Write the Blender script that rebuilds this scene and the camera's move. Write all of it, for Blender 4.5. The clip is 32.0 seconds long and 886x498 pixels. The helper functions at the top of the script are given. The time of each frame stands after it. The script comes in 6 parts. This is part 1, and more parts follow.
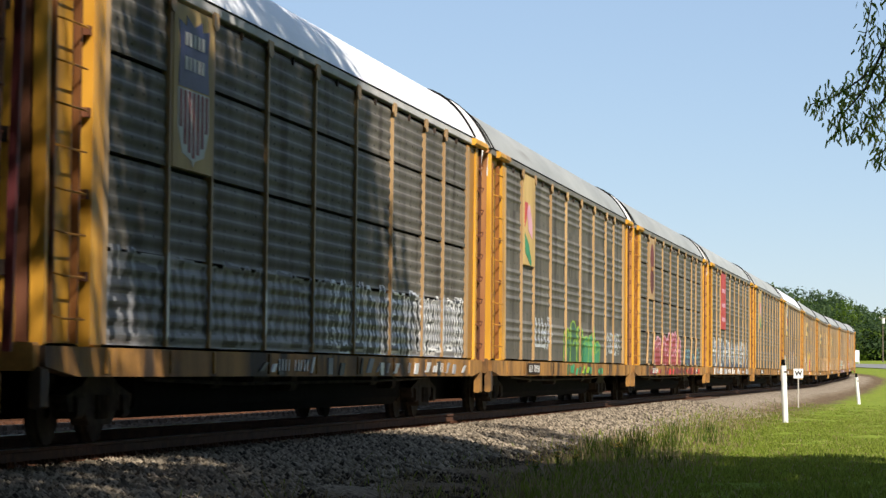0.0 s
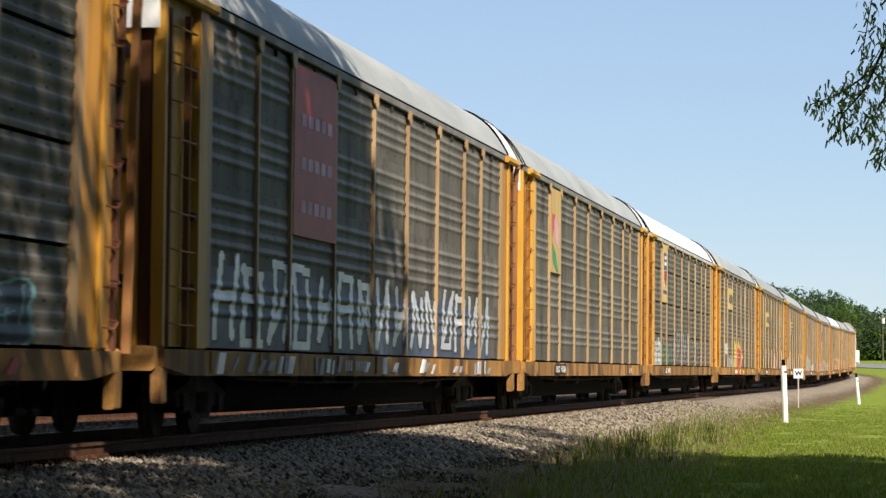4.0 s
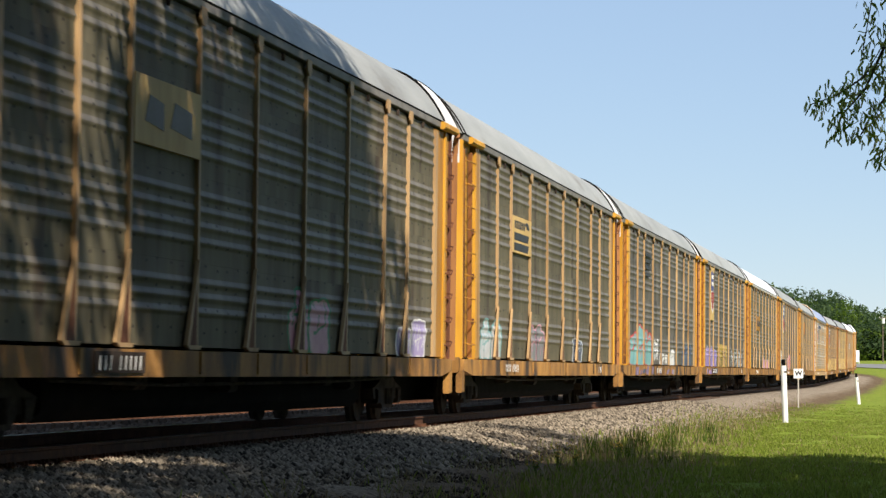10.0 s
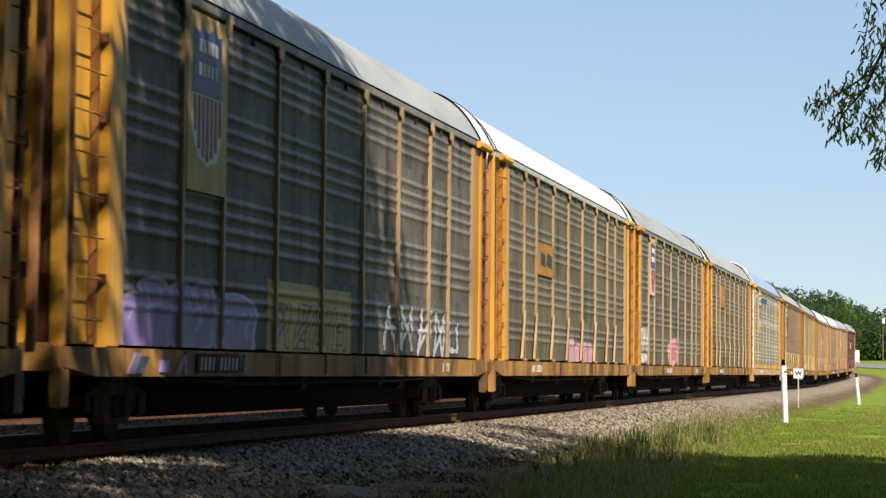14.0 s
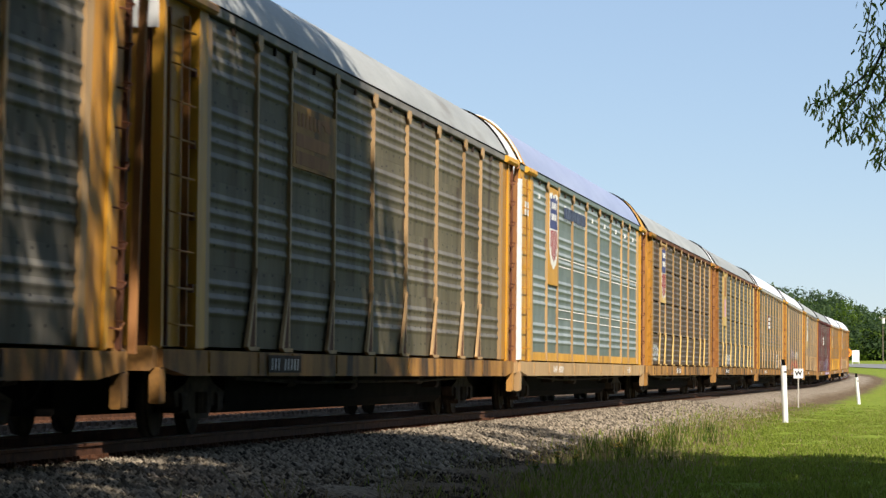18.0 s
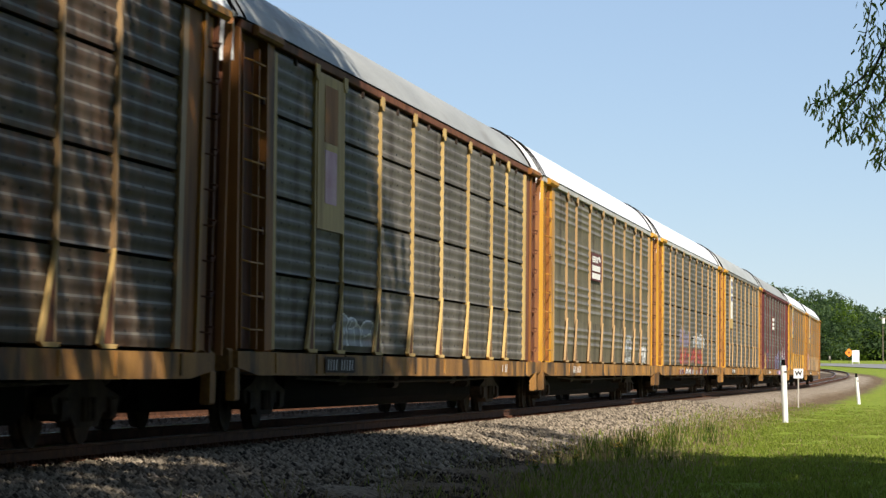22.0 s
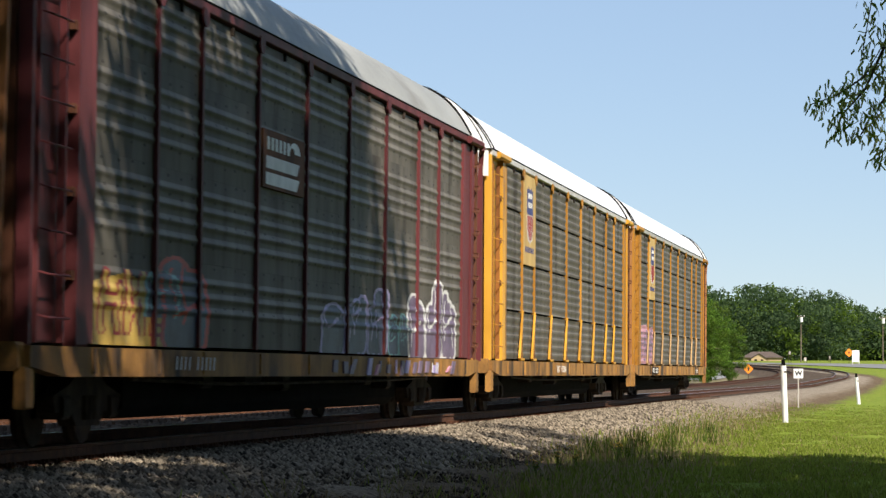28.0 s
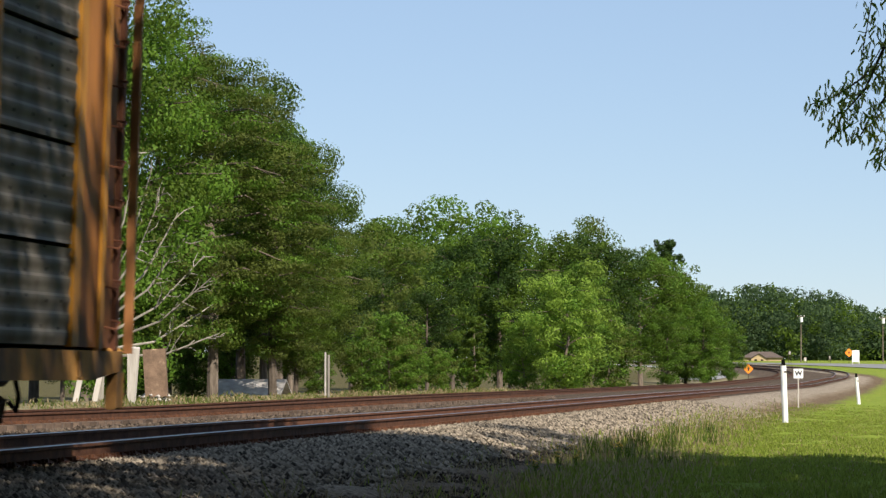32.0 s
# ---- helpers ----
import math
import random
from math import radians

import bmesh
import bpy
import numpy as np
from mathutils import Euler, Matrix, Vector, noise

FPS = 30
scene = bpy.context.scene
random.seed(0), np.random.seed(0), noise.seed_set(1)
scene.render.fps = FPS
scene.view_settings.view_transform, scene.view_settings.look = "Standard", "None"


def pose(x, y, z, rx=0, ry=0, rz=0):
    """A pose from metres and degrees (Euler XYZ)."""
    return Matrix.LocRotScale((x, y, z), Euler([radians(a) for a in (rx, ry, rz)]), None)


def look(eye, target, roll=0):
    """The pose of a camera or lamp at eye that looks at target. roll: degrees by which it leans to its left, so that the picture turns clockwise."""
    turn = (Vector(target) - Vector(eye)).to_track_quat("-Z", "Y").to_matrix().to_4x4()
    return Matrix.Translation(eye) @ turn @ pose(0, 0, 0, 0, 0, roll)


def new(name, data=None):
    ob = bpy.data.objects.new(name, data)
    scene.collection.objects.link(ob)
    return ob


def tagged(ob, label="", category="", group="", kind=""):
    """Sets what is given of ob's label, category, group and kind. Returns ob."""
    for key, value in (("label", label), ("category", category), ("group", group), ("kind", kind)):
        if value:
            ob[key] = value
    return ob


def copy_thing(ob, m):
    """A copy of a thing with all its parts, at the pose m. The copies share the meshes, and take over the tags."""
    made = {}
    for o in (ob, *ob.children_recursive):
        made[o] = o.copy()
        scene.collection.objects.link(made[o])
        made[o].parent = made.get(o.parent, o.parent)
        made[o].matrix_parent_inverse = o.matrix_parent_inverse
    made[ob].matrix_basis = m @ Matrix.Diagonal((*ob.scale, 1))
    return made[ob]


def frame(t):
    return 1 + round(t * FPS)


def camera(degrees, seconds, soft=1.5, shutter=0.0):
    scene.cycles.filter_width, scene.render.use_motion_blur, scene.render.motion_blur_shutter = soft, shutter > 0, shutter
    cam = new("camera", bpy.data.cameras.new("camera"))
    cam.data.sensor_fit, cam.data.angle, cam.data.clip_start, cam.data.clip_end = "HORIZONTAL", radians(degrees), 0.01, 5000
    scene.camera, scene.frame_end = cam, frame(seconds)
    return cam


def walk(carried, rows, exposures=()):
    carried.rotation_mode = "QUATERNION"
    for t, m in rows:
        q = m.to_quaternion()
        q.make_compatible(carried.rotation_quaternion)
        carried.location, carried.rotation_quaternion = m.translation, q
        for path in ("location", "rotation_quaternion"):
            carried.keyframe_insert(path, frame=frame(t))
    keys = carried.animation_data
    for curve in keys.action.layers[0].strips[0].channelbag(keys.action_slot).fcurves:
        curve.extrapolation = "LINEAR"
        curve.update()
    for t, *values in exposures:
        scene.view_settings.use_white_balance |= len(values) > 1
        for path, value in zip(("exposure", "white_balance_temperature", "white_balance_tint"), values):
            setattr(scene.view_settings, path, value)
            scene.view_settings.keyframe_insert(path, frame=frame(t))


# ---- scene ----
import functools
from collections import namedtuple

# ======================= line of the railway =======================
KNOTS = [-100, -60, 0, 25, 50, 75, 110, 160, 230, 318, 330, 370, 760]
BEND = [0, .00027, .00016, .00013, .00023, -.00024, .00005, .00009, -.00011, .00007, .0008, .0042, .0042]
ZKN = [-60, 0, 25, 50, 75, 110, 160, 230, 320, 380, 460, 560, 800]
RISE = [0, 0, .096, .154, .233, .361, .5, .68, 1.40, 2.45, 3.9, 5.0, 7.4]
CANT = [-.0165, -.031, -.0115, -.0025, -.0066, -.0023, -.004, -.012, -.009, 0, 0, 0, 0]
S = np.arange(-760.0, 761.0, 1.0)
_k = np.interp(S, KNOTS, BEND)
_phi = np.concatenate([[0], np.cumsum((_k[1:] + _k[:-1]) / 2)])
_phi = _phi - _phi[760] - .16076
_dx, _dy = -np.sin(_phi), np.cos(_phi)
_px = np.concatenate([[0], np.cumsum((_dx[1:] + _dx[:-1]) / 2)])
_py = np.concatenate([[0], np.cumsum((_dy[1:] + _dy[:-1]) / 2)])
_px = _px - _px[760] - 7.406
_py = _py - _py[760] + 14.0


def rise(s):
    return np.interp((np.interp(s, S, _py) - 14) / .9875, ZKN, RISE)


def on_line(s, lat=0.0, up=0.0):
    """A point beside the near track: s along it, lat to its camera side, up over the rail heads."""
    x, y, f = np.interp(s, S, _px), np.interp(s, S, _py), np.interp(s, S, _phi)
    b = np.interp(s, ZKN, CANT)
    l = lat * np.cos(b) - up * np.sin(b)
    return np.array([x + np.cos(f) * l, y + np.sin(f) * l, rise(s) + up * np.cos(b) + lat * np.sin(b)])


# ======================= camera =======================
cam = camera(16.17, 32.0, soft=1.4, shutter=0.16)
EYE = (0.0, 0.0, 0.682)
HERE = look(EYE, (0.0, 10.0, 0.682 + 10 * math.tan(.04304)), 0.13)
walk(cam, [(0.0, HERE), (32.0, HERE)], exposures=[(0.0, 0.03, 6300, 12), (32.0, 0.03, 6300, 12)])

# ======================= light =======================
SUN_EL, SUN_AZ = radians(38), radians(150)
sun_way = Vector((math.sin(SUN_AZ) * math.cos(SUN_EL), math.cos(SUN_AZ) * math.cos(SUN_EL), math.sin(SUN_EL)))
world = bpy.data.worlds.new("world")
scene.world = world
world.use_nodes = True
wn = world.node_tree.nodes
sky = wn.new("ShaderNodeTexSky")
sky.sky_type = 'NISHITA'
sky.sun_disc = False
sky.sun_elevation, sky.sun_rotation = SUN_EL, SUN_AZ
sky.altitude = 1300.0
sky.air_density, sky.dust_density, sky.ozone_density = 0.95, 0.02, 1.9
haze = wn.new("ShaderNodeMixRGB")       # thin even haze that flattens the sky towards the horizon
haze.inputs[0].default_value = .45
haze.inputs[2].default_value = (5.0, 6.6, 8.7, 1)
world.node_tree.links.new(sky.outputs[0], haze.inputs[1])
world.node_tree.links.new(haze.outputs[0], wn["Background"].inputs[0])
wn["Background"].inputs[1].default_value = 0.095
sun = new("sun", bpy.data.lights.new("sun", 'SUN'))
sun.data.energy, sun.data.angle, sun.data.color = 8.0, radians(0.6), (1.0, .90, .76)
sun.matrix_world = look((0, 0, 60), Vector((0, 0, 60)) - sun_way)


# ======================= materials =======================
def mat(name, dark, light, rough=.7, metal=0.0, scale=3.0, stretch=(1, 1, 1), bump=.2, fine=40.0, spots=None, spot_at=.6, spot_scale=1.5, spec=.15, rand=.25, drift=37.0, drips=None):
    """Two colours mixed by large and fine noise, a third in stains; the noise differs from object to object."""
    m = bpy.data.materials.new(name)
    m.use_nodes = True
    n, l = m.node_tree.nodes, m.node_tree.links
    bsdf = n["Principled BSDF"]
    tc, mp, info = n.new("ShaderNodeTexCoord"), n.new("ShaderNodeMapping"), n.new("ShaderNodeObjectInfo")
    mp.inputs["Scale"].default_value = stretch
    l.new(tc.outputs["Object"], mp.inputs[0])
    w = n.new("ShaderNodeMath")
    w.operation = 'MULTIPLY'
    w.inputs[1].default_value = drift
    l.new(info.outputs["Random"], w.inputs[0])

    def noise_node(sc, detail=4.0):
        q = n.new("ShaderNodeTexNoise")
        q.noise_dimensions = '4D'
        q.inputs["Scale"].default_value, q.inputs["Detail"].default_value = sc, detail
        l.new(mp.outputs[0], q.inputs["Vector"])
        l.new(w.outputs[0], q.inputs["W"])
        return q
    big, small = noise_node(scale), noise_node(fine, 2.0)
    add = n.new("ShaderNodeMath")
    add.operation = 'MULTIPLY_ADD'
    add.inputs[1].default_value = .3
    l.new(small.outputs[0], add.inputs[0])
    l.new(big.outputs[0], add.inputs[2])
    ramp = n.new("ShaderNodeValToRGB")
    ramp.color_ramp.elements[0].position, ramp.color_ramp.elements[1].position = .45, .85
    ramp.color_ramp.elements[0].color, ramp.color_ramp.elements[1].color = (*dark, 1), (*light, 1)
    l.new(add.outputs[0], ramp.inputs[0])
    col = ramp.outputs[0]
    if spots:
        st = noise_node(spot_scale, 6.0)
        r2 = n.new("ShaderNodeValToRGB")
        r2.color_ramp.elements[0].position, r2.color_ramp.elements[1].position = spot_at, spot_at + .12
        l.new(st.outputs[0], r2.inputs[0])
        mx = n.new("ShaderNodeMixRGB")
        mx.inputs[2].default_value = (*spots, 1)
        l.new(r2.outputs[0], mx.inputs[0])
        l.new(col, mx.inputs[1])
        col = mx.outputs[0]
    if drips:
        # rows of small dark rivet heads
        sp, cb, vo, lt = n.new("ShaderNodeSeparateXYZ"), n.new("ShaderNodeCombineXYZ"), n.new("ShaderNodeTexVoronoi"), n.new("ShaderNodeMath")
        for axis, put, k in (("X", "X", 1.9), ("Z", "Y", 4.3)):
            mu = n.new("ShaderNodeMath")
            mu.operation = 'MULTIPLY'
            mu.inputs[1].default_value = k
            l.new(sp.outputs[axis], mu.inputs[0])
            l.new(mu.outputs[0], cb.inputs[put])
        l.new(tc.outputs["Object"], sp.inputs[0])
        vo.voronoi_dimensions = '2D'
        vo.inputs["Scale"].default_value, vo.inputs["Randomness"].default_value = 1.0, .3
        l.new(cb.outputs[0], vo.inputs["Vector"])
        lt.operation = 'LESS_THAN'
        lt.inputs[1].default_value = .075
        l.new(vo.outputs["Distance"], lt.inputs[0])
        rv = n.new("ShaderNodeMixRGB")
        rv.inputs[2].default_value = (.014, .012, .010, 1)
        l.new(lt.outputs[0], rv.inputs[0])
        l.new(col, rv.inputs[1])
        col = rv.outputs[0]
        # narrow stains that run down the sheet
        dm = n.new("ShaderNodeMapping")
        dm.inputs["Scale"].default_value = (1, 1, .07)
        l.new(tc.outputs["Object"], dm.inputs[0])
        dn = noise_node(4.0, 4.0)
        l.new(dm.outputs[0], dn.inputs["Vector"])
        dr = n.new("ShaderNodeMapRange")
        dr.inputs["From Min"].default_value, dr.inputs["From Max"].default_value = .48, .80
        dr.inputs["To Max"].default_value = .5
        l.new(dn.outputs[0], dr.inputs["Value"])
        dx = n.new("ShaderNodeMixRGB")
        dx.inputs[2].default_value = (*drips, 1)
        l.new(dr.outputs[0], dx.inputs[0])
        l.new(col, dx.inputs[1])
        col = dx.outputs[0]
    hsv = n.new("ShaderNodeHueSaturation")
    vr = n.new("ShaderNodeMapRange")
    vr.inputs["To Min"].default_value, vr.inputs["To Max"].default_value = 1 - rand, 1 + rand
    l.new(info.outputs["Random"], vr.inputs["Value"])
    l.new(vr.outputs[0], hsv.inputs["Value"])
    l.new(col, hsv.inputs["Color"])
    l.new(hsv.outputs[0], bsdf.inputs["Base Color"])
    bsdf.inputs["Roughness"].default_value, bsdf.inputs["Metallic"].default_value = rough, metal
    bsdf.inputs["Specular IOR Level"].default_value = spec
    if bump:
        b = n.new("ShaderNodeBump")
        b.inputs["Strength"].default_value, b.inputs["Distance"].default_value = bump, .02
        l.new(small.outputs[0], b.inputs["Height"])
        l.new(b.outputs[0], bsdf.inputs["Normal"])
    return m


def leaf_mat(name, dark, light):
    """Leaves that differ from clump to clump and let some light through."""
    m = bpy.data.materials.new(name)
    m.use_nodes = True
    n, l = m.node_tree.nodes, m.node_tree.links
    geo, info = n.new("ShaderNodeNewGeometry"), n.new("ShaderNodeObjectInfo")
    ramp = n.new("ShaderNodeValToRGB")
    ramp.color_ramp.elements[0].color, ramp.color_ramp.elements[1].color = (*dark, 1), (*light, 1)
    l.new(geo.outputs["Random Per Island"], ramp.inputs[0])
    hsv = n.new("ShaderNodeHueSaturation")
    vr = n.new("ShaderNodeMapRange")
    vr.inputs["To Min"].default_value, vr.inputs["To Max"].default_value = .8, 1.2
    l.new(info.outputs["Random"], vr.inputs["Value"])
    l.new(vr.outputs[0], hsv.inputs["Value"])
    l.new(ramp.outputs[0], hsv.inputs["Color"])
    bsdf, tr, mix = n["Principled BSDF"], n.new("ShaderNodeBsdfTranslucent"), n.new("ShaderNodeMixShader")
    bsdf.inputs["Roughness"].default_value = .6
    bsdf.inputs["Specular IOR Level"].default_value = .2
    l.new(hsv.outputs[0], bsdf.inputs["Base Color"])
    l.new(hsv.outputs[0], tr.inputs["Color"])
    mix.inputs[0].default_value = .48
    l.new(bsdf.outputs[0], mix.inputs[1])
    l.new(tr.outputs[0], mix.inputs[2])
    l.new(mix.outputs[0], n["Material Output"].inputs["Surface"])
    return m


def stone_mat(name, dark, light):
    """Stones that differ one from another."""
    m = bpy.data.materials.new(name)
    m.use_nodes = True
    n, l = m.node_tree.nodes, m.node_tree.links
    geo, ramp, tc, nz, mx = n.new("ShaderNodeNewGeometry"), n.new("ShaderNodeValToRGB"), n.new("ShaderNodeTexCoord"), n.new("ShaderNodeTexNoise"), n.new("ShaderNodeMixRGB")
    ramp.color_ramp.elements[0].color, ramp.color_ramp.elements[1].color = (*dark, 1), (*light, 1)
    l.new(geo.outputs["Random Per Island"], ramp.inputs[0])
    nz.inputs["Scale"].default_value = 35.0
    l.new(tc.outputs["Object"], nz.inputs["Vector"])
    mx.blend_type = 'MULTIPLY'
    mx.inputs[0].default_value = .6
    l.new(ramp.outputs[0], mx.inputs[1])
    l.new(nz.outputs[0], mx.inputs[2])
    b = n["Principled BSDF"]
    b.inputs["Roughness"].default_value = .9
    b.inputs["Specular IOR Level"].default_value = .08
    l.new(mx.outputs[0], b.inputs["Base Color"])
    return m


STREAK = (.6, .6, .12)
M_PANEL = mat("galvanised_panel", (.068, .062, .051), (.134, .123, .101), .62, 0, 3, STREAK, .04, 12, (.045, .037, .028), .56, 2.5, spec=.12, rand=.06, drift=.35, drips=(.046, .038, .028))
M_PANEL_BROWN = mat("grimy_panel", (.076, .067, .042), (.142, .126, .080), .62, 0, 3, STREAK, .04, 12, (.056, .041, .027), .56, 2.5, spec=.12, rand=.06, drift=.35, drips=(.058, .038, .024))
# upper ridge slopes of the clean car; sky light put into the colour
M_RIDGE_NEW = mat("skylit_clean_ridge", (.21, .24, .235), (.32, .355, .35), .45, 0, 4, STREAK, .04, 12, spec=.3, rand=.04, drift=.35)
M_PANEL_RUST = mat("rusty_panel", (0.046, 0.033, 0.023), (0.111, 0.083, 0.059), .65, 0, 3, STREAK, .04, 12, (.085, .042, .022), .54, 2.5, spec=.15, rand=.08, drift=.35, drips=(.085, .040, .02))
# stained like the panels, but paler to paint sky light on upper slopes
M_RIDGE = mat("skylit_ridge_metal", (.088, .080, .065), (.190, .174, .142), .55, 0, 3, STREAK, .04, 12, (.075, .063, .048), .56, 2.5, spec=.18, rand=.06, drift=.35, drips=(.064, .053, .040))
M_PANEL_NEW = mat("clean_panel", (.098, .128, .118), (.155, .19, .175), .5, 0, 4, STREAK, .04, 12, rand=.04, drift=.35)
M_YELLOW = mat("yellow_paint", (.42, .205, .022), (.64, .345, .045), .5, 0, 4, STREAK, .05, 14, (.26, .125, .04), .58, 2.2, rand=.12)
M_TAN = mat("faded_yellow_paint", (.40, .265, .092), (.57, .405, .16), .6, 0, 4, STREAK, .05, 14, (.26, .16, .06), .6, 3, rand=.12)
M_SILL = mat("dirty_sill_paint", (.145, .074, .028), (.44, .228, .060), .7, 0, 1.7, (1, .5, .4), .15, 50, (.055, .038, .026), .50, 1.3, rand=.15)
M_POST = mat("dull_yellow_paint", (.31, .195, .092), (.46, .305, .148), .55, 0, 4, STREAK, .05, 14, (.22, .12, .05), .6, 3, rand=.12)
M_BAY = mat("grimy_yellow_paint", (.27, .122, .018), (.46, .222, .033), .55, 0, 3, STREAK, .05, 14, (.13, .065, .025), .56, 3, rand=.2)
M_BAYRUST = mat("rust_stained_paint", (.15, .058, .018), (.32, .135, .034), .65, 0, 3, STREAK, .05, 14, (.08, .032, .016), .52, 2.4, rand=.1)
M_RUSTPOST = mat("rusted_post", (.22, .09, .04), (.42, .20, .07), .7, 0, 4, STREAK, .05, 14, (.12, .05, .03), .6, 3, rand=.15)
M_REDPOST = mat("wine_red_paint", (.072, .019, .021), (.148, .038, .040), .6, 0, 4, STREAK, .05, 14, (.06, .018, .018), .58, 3, rand=.15)
M_RUSTDARK = mat("dark_rust_paint", (.07, .028, .016), (.16, .066, .036), .75, 0, 4, STREAK, .05, 14, (.20, .09, .035), .62, 3, rand=.2)
M_ROOF_W = mat("white_roof", (.74, .75, .76), (.86, .87, .88), .35, 0, 1.5, (.3, 1, 1), .05, 30, spec=.3, rand=.05)
M_ROOF_G = mat("galvanised_roof", (.26, .27, .258), (.36, .37, .352), .55, .08, 1.5, (.3, 1, 1), .05, 30, (.22, .215, .195), .58, 1.2, spec=.2, rand=.1)
M_ROOF_B = mat("blue_grey_roof", (.28, .32, .46), (.38, .42, .56), .4, .2, 1.5, (.3, 1, 1), .05, 30, spec=.3, rand=.05)
M_FASCIA = mat("grimy_fascia", (.12, .112, .10), (.21, .20, .18), .6, 0, 3, (.6, 1, 1), .05, 30, spec=.15, rand=.1)
M_FASCIA_W = mat("pale_fascia", (.34, .335, .32), (.50, .495, .48), .55, 0, 3, (.6, 1, 1), .05, 30, spec=.15, rand=.1)
M_MAROON = mat("maroon_paint", (.20, .028, .03), (.30, .05, .05), .55, rand=.1)
M_WHITE = mat("white_paint", (.62, .62, .60), (.80, .80, .78), .5, 0, 4, (1, 1, 1), .05, 40, rand=.08)
# grime and rubber; also stands in for shade in and under the cars
M_BLACK = mat("black_grime_and_shade", (.004, .004, .0035), (.010, .009, .008), .95, 0, 4, (1, 1, 1), .2, 30, spec=.05)
M_TRUCK = mat("cast_steel_grime", (.016, .012, .010), (.070, .052, .040), .85, 0, 5, (1, 1, 1), .2, 30, spec=.12)
M_STEEL = mat("worn_rail_steel", (.22, .215, .21), (.34, .335, .33), .32, .9, 6, (1, 1, 1), .02, 30)
M_RAIL = mat("rusted_rail", (.055, .025, .014), (.13, .06, .033), .8, 0, 5, (1, 1, 1), .15, 40)
M_TIE = mat("tie_timber", (.06, .045, .035), (.16, .115, .085), .9, 0, 6, (1, .2, 1), .3, 30)
M_BALLAST = stone_mat("ballast_stones", (.035, .027, .019), (.50, .42, .31))
M_NAVY = mat("navy_paint", (.03, .035, .13), (.06, .07, .20), .5, rand=.1)
M_RED = mat("red_paint", (.35, .03, .025), (.50, .06, .05), .5, rand=.1)
M_GREEN = mat("green_paint", (.02, .16, .07), (.05, .26, .12), .5, rand=.1)
M_TEAL = mat("teal_paint", (.10, .26, .26), (.22, .42, .42), .5, rand=.1)
M_FOREST = mat("dark_green_spray", (.018, .06, .03), (.04, .11, .05), .5, rand=.1)
M_GREYSPRAY = mat("grey_spray", (.14, .14, .145), (.26, .26, .265), .5, rand=.1)
M_LILAC = mat("lilac_spray", (.30, .25, .46), (.42, .36, .56), .5, rand=.1)
M_PLUM = mat("plum_spray", (.10, .075, .12), (.20, .15, .22), .5, rand=.1)
M_OCHRE = mat("ochre_spray", (.34, .22, .04), (.48, .34, .08), .5, rand=.1)
M_STEELBLUE = mat("steel_blue_spray", (.06, .11, .18), (.12, .19, .28), .5, rand=.1)
M_LIME = mat("lime_paint", (.15, .30, .02), (.30, .46, .05), .5, rand=.1)
M_PINK = mat("pink_paint", (.46, .20, .28), (.62, .36, .42), .5, rand=.1)
M_PURPLE = mat("purple_paint", (.16, .11, .30), (.28, .20, .44), .5, rand=.1)
M_LETTER = mat("white_lettering", (.55, .55, .52), (.72, .72, .70), .6, rand=.1)
M_SILVER = mat("silver_spray", (.42, .43, .44), (.62, .63, .64), .4, .3, rand=.1)
M_DARKBLUE = mat("dark_blue_spray", (.03, .04, .07), (.07, .09, .14), .5, rand=.1)
M_SUNYELLOW = mat("yellow_spray", (.50, .34, .04), (.66, .48, .10), .5, rand=.1)
M_BLACKSPRAY = mat("black_spray", (.012, .012, .013), (.035, .035, .037), .5, rand=.1)
M_BARK = mat("bark", (.07, .055, .04), (.17, .14, .11), .95, 0, 6, (1, 1, .25), .6, 25)
M_PALEBARK = mat("pale_bark", (.17, .155, .125), (.31, .285, .235), .9, 0, 6, (1, 1, .25), .4, 25)
M_LEAF_A = leaf_mat("leaf_mid_green", (0.051, 0.09, 0.01), (0.1, 0.16, 0.017))
M_LEAF_B = leaf_mat("leaf_bright_green", (0.068, 0.14, 0.014), (0.124, 0.22, 0.024))
M_LEAF_C = leaf_mat("leaf_dark_green", (0.026, 0.053, 0.01), (0.05, 0.094, 0.018))
M_LEAF_D = leaf_mat("leaf_olive", (0.07, 0.097, 0.016), (0.131, 0.164, 0.031))
# paler, bluer leaves with the haze of distance put into the colour
M_LEAF_F = leaf_mat("leaf_far_haze", (.044, .076, .030), (.062, .104, .038))
M_LEAF_S = leaf_mat("leaf_sapling", (.13, .21, .026), (.22, .33, .045))
# olive raised far above leaf colour, in place of light on the branch
M_LEAF_H = leaf_mat("leaf_lit_olive", (.30, .34, .09), (.50, .52, .18))
# dark stones; oil and the shade under the train share this colour
M_BALLAST_DARK = stone_mat("dark_ballast_stones", (.03, .022, .016), (.20, .155, .115))
M_GRASS = leaf_mat("grass_blade", (.115, .15, .018), (.26, .315, .05))
M_DRY = leaf_mat("dry_grass", (.20, .15, .07), (.38, .31, .17))
M_ASPHALT = mat("asphalt", (.22, .22, .215), (.32, .32, .305), .9, 0, .6, (1, 1, 1), .1, 20)
M_CONCRETE = mat("concrete", (.28, .26, .23), (.48, .45, .41), .9, 0, 3, (1, 1, 1), .3, 30)
M_ORANGE = mat("orange_sign", (.65, .19, .02), (.78, .26, .03), .5, rand=.05)
M_ROOFTILE = mat("brown_shingle", (.07, .055, .045), (.13, .10, .085), .9, 0, 4)
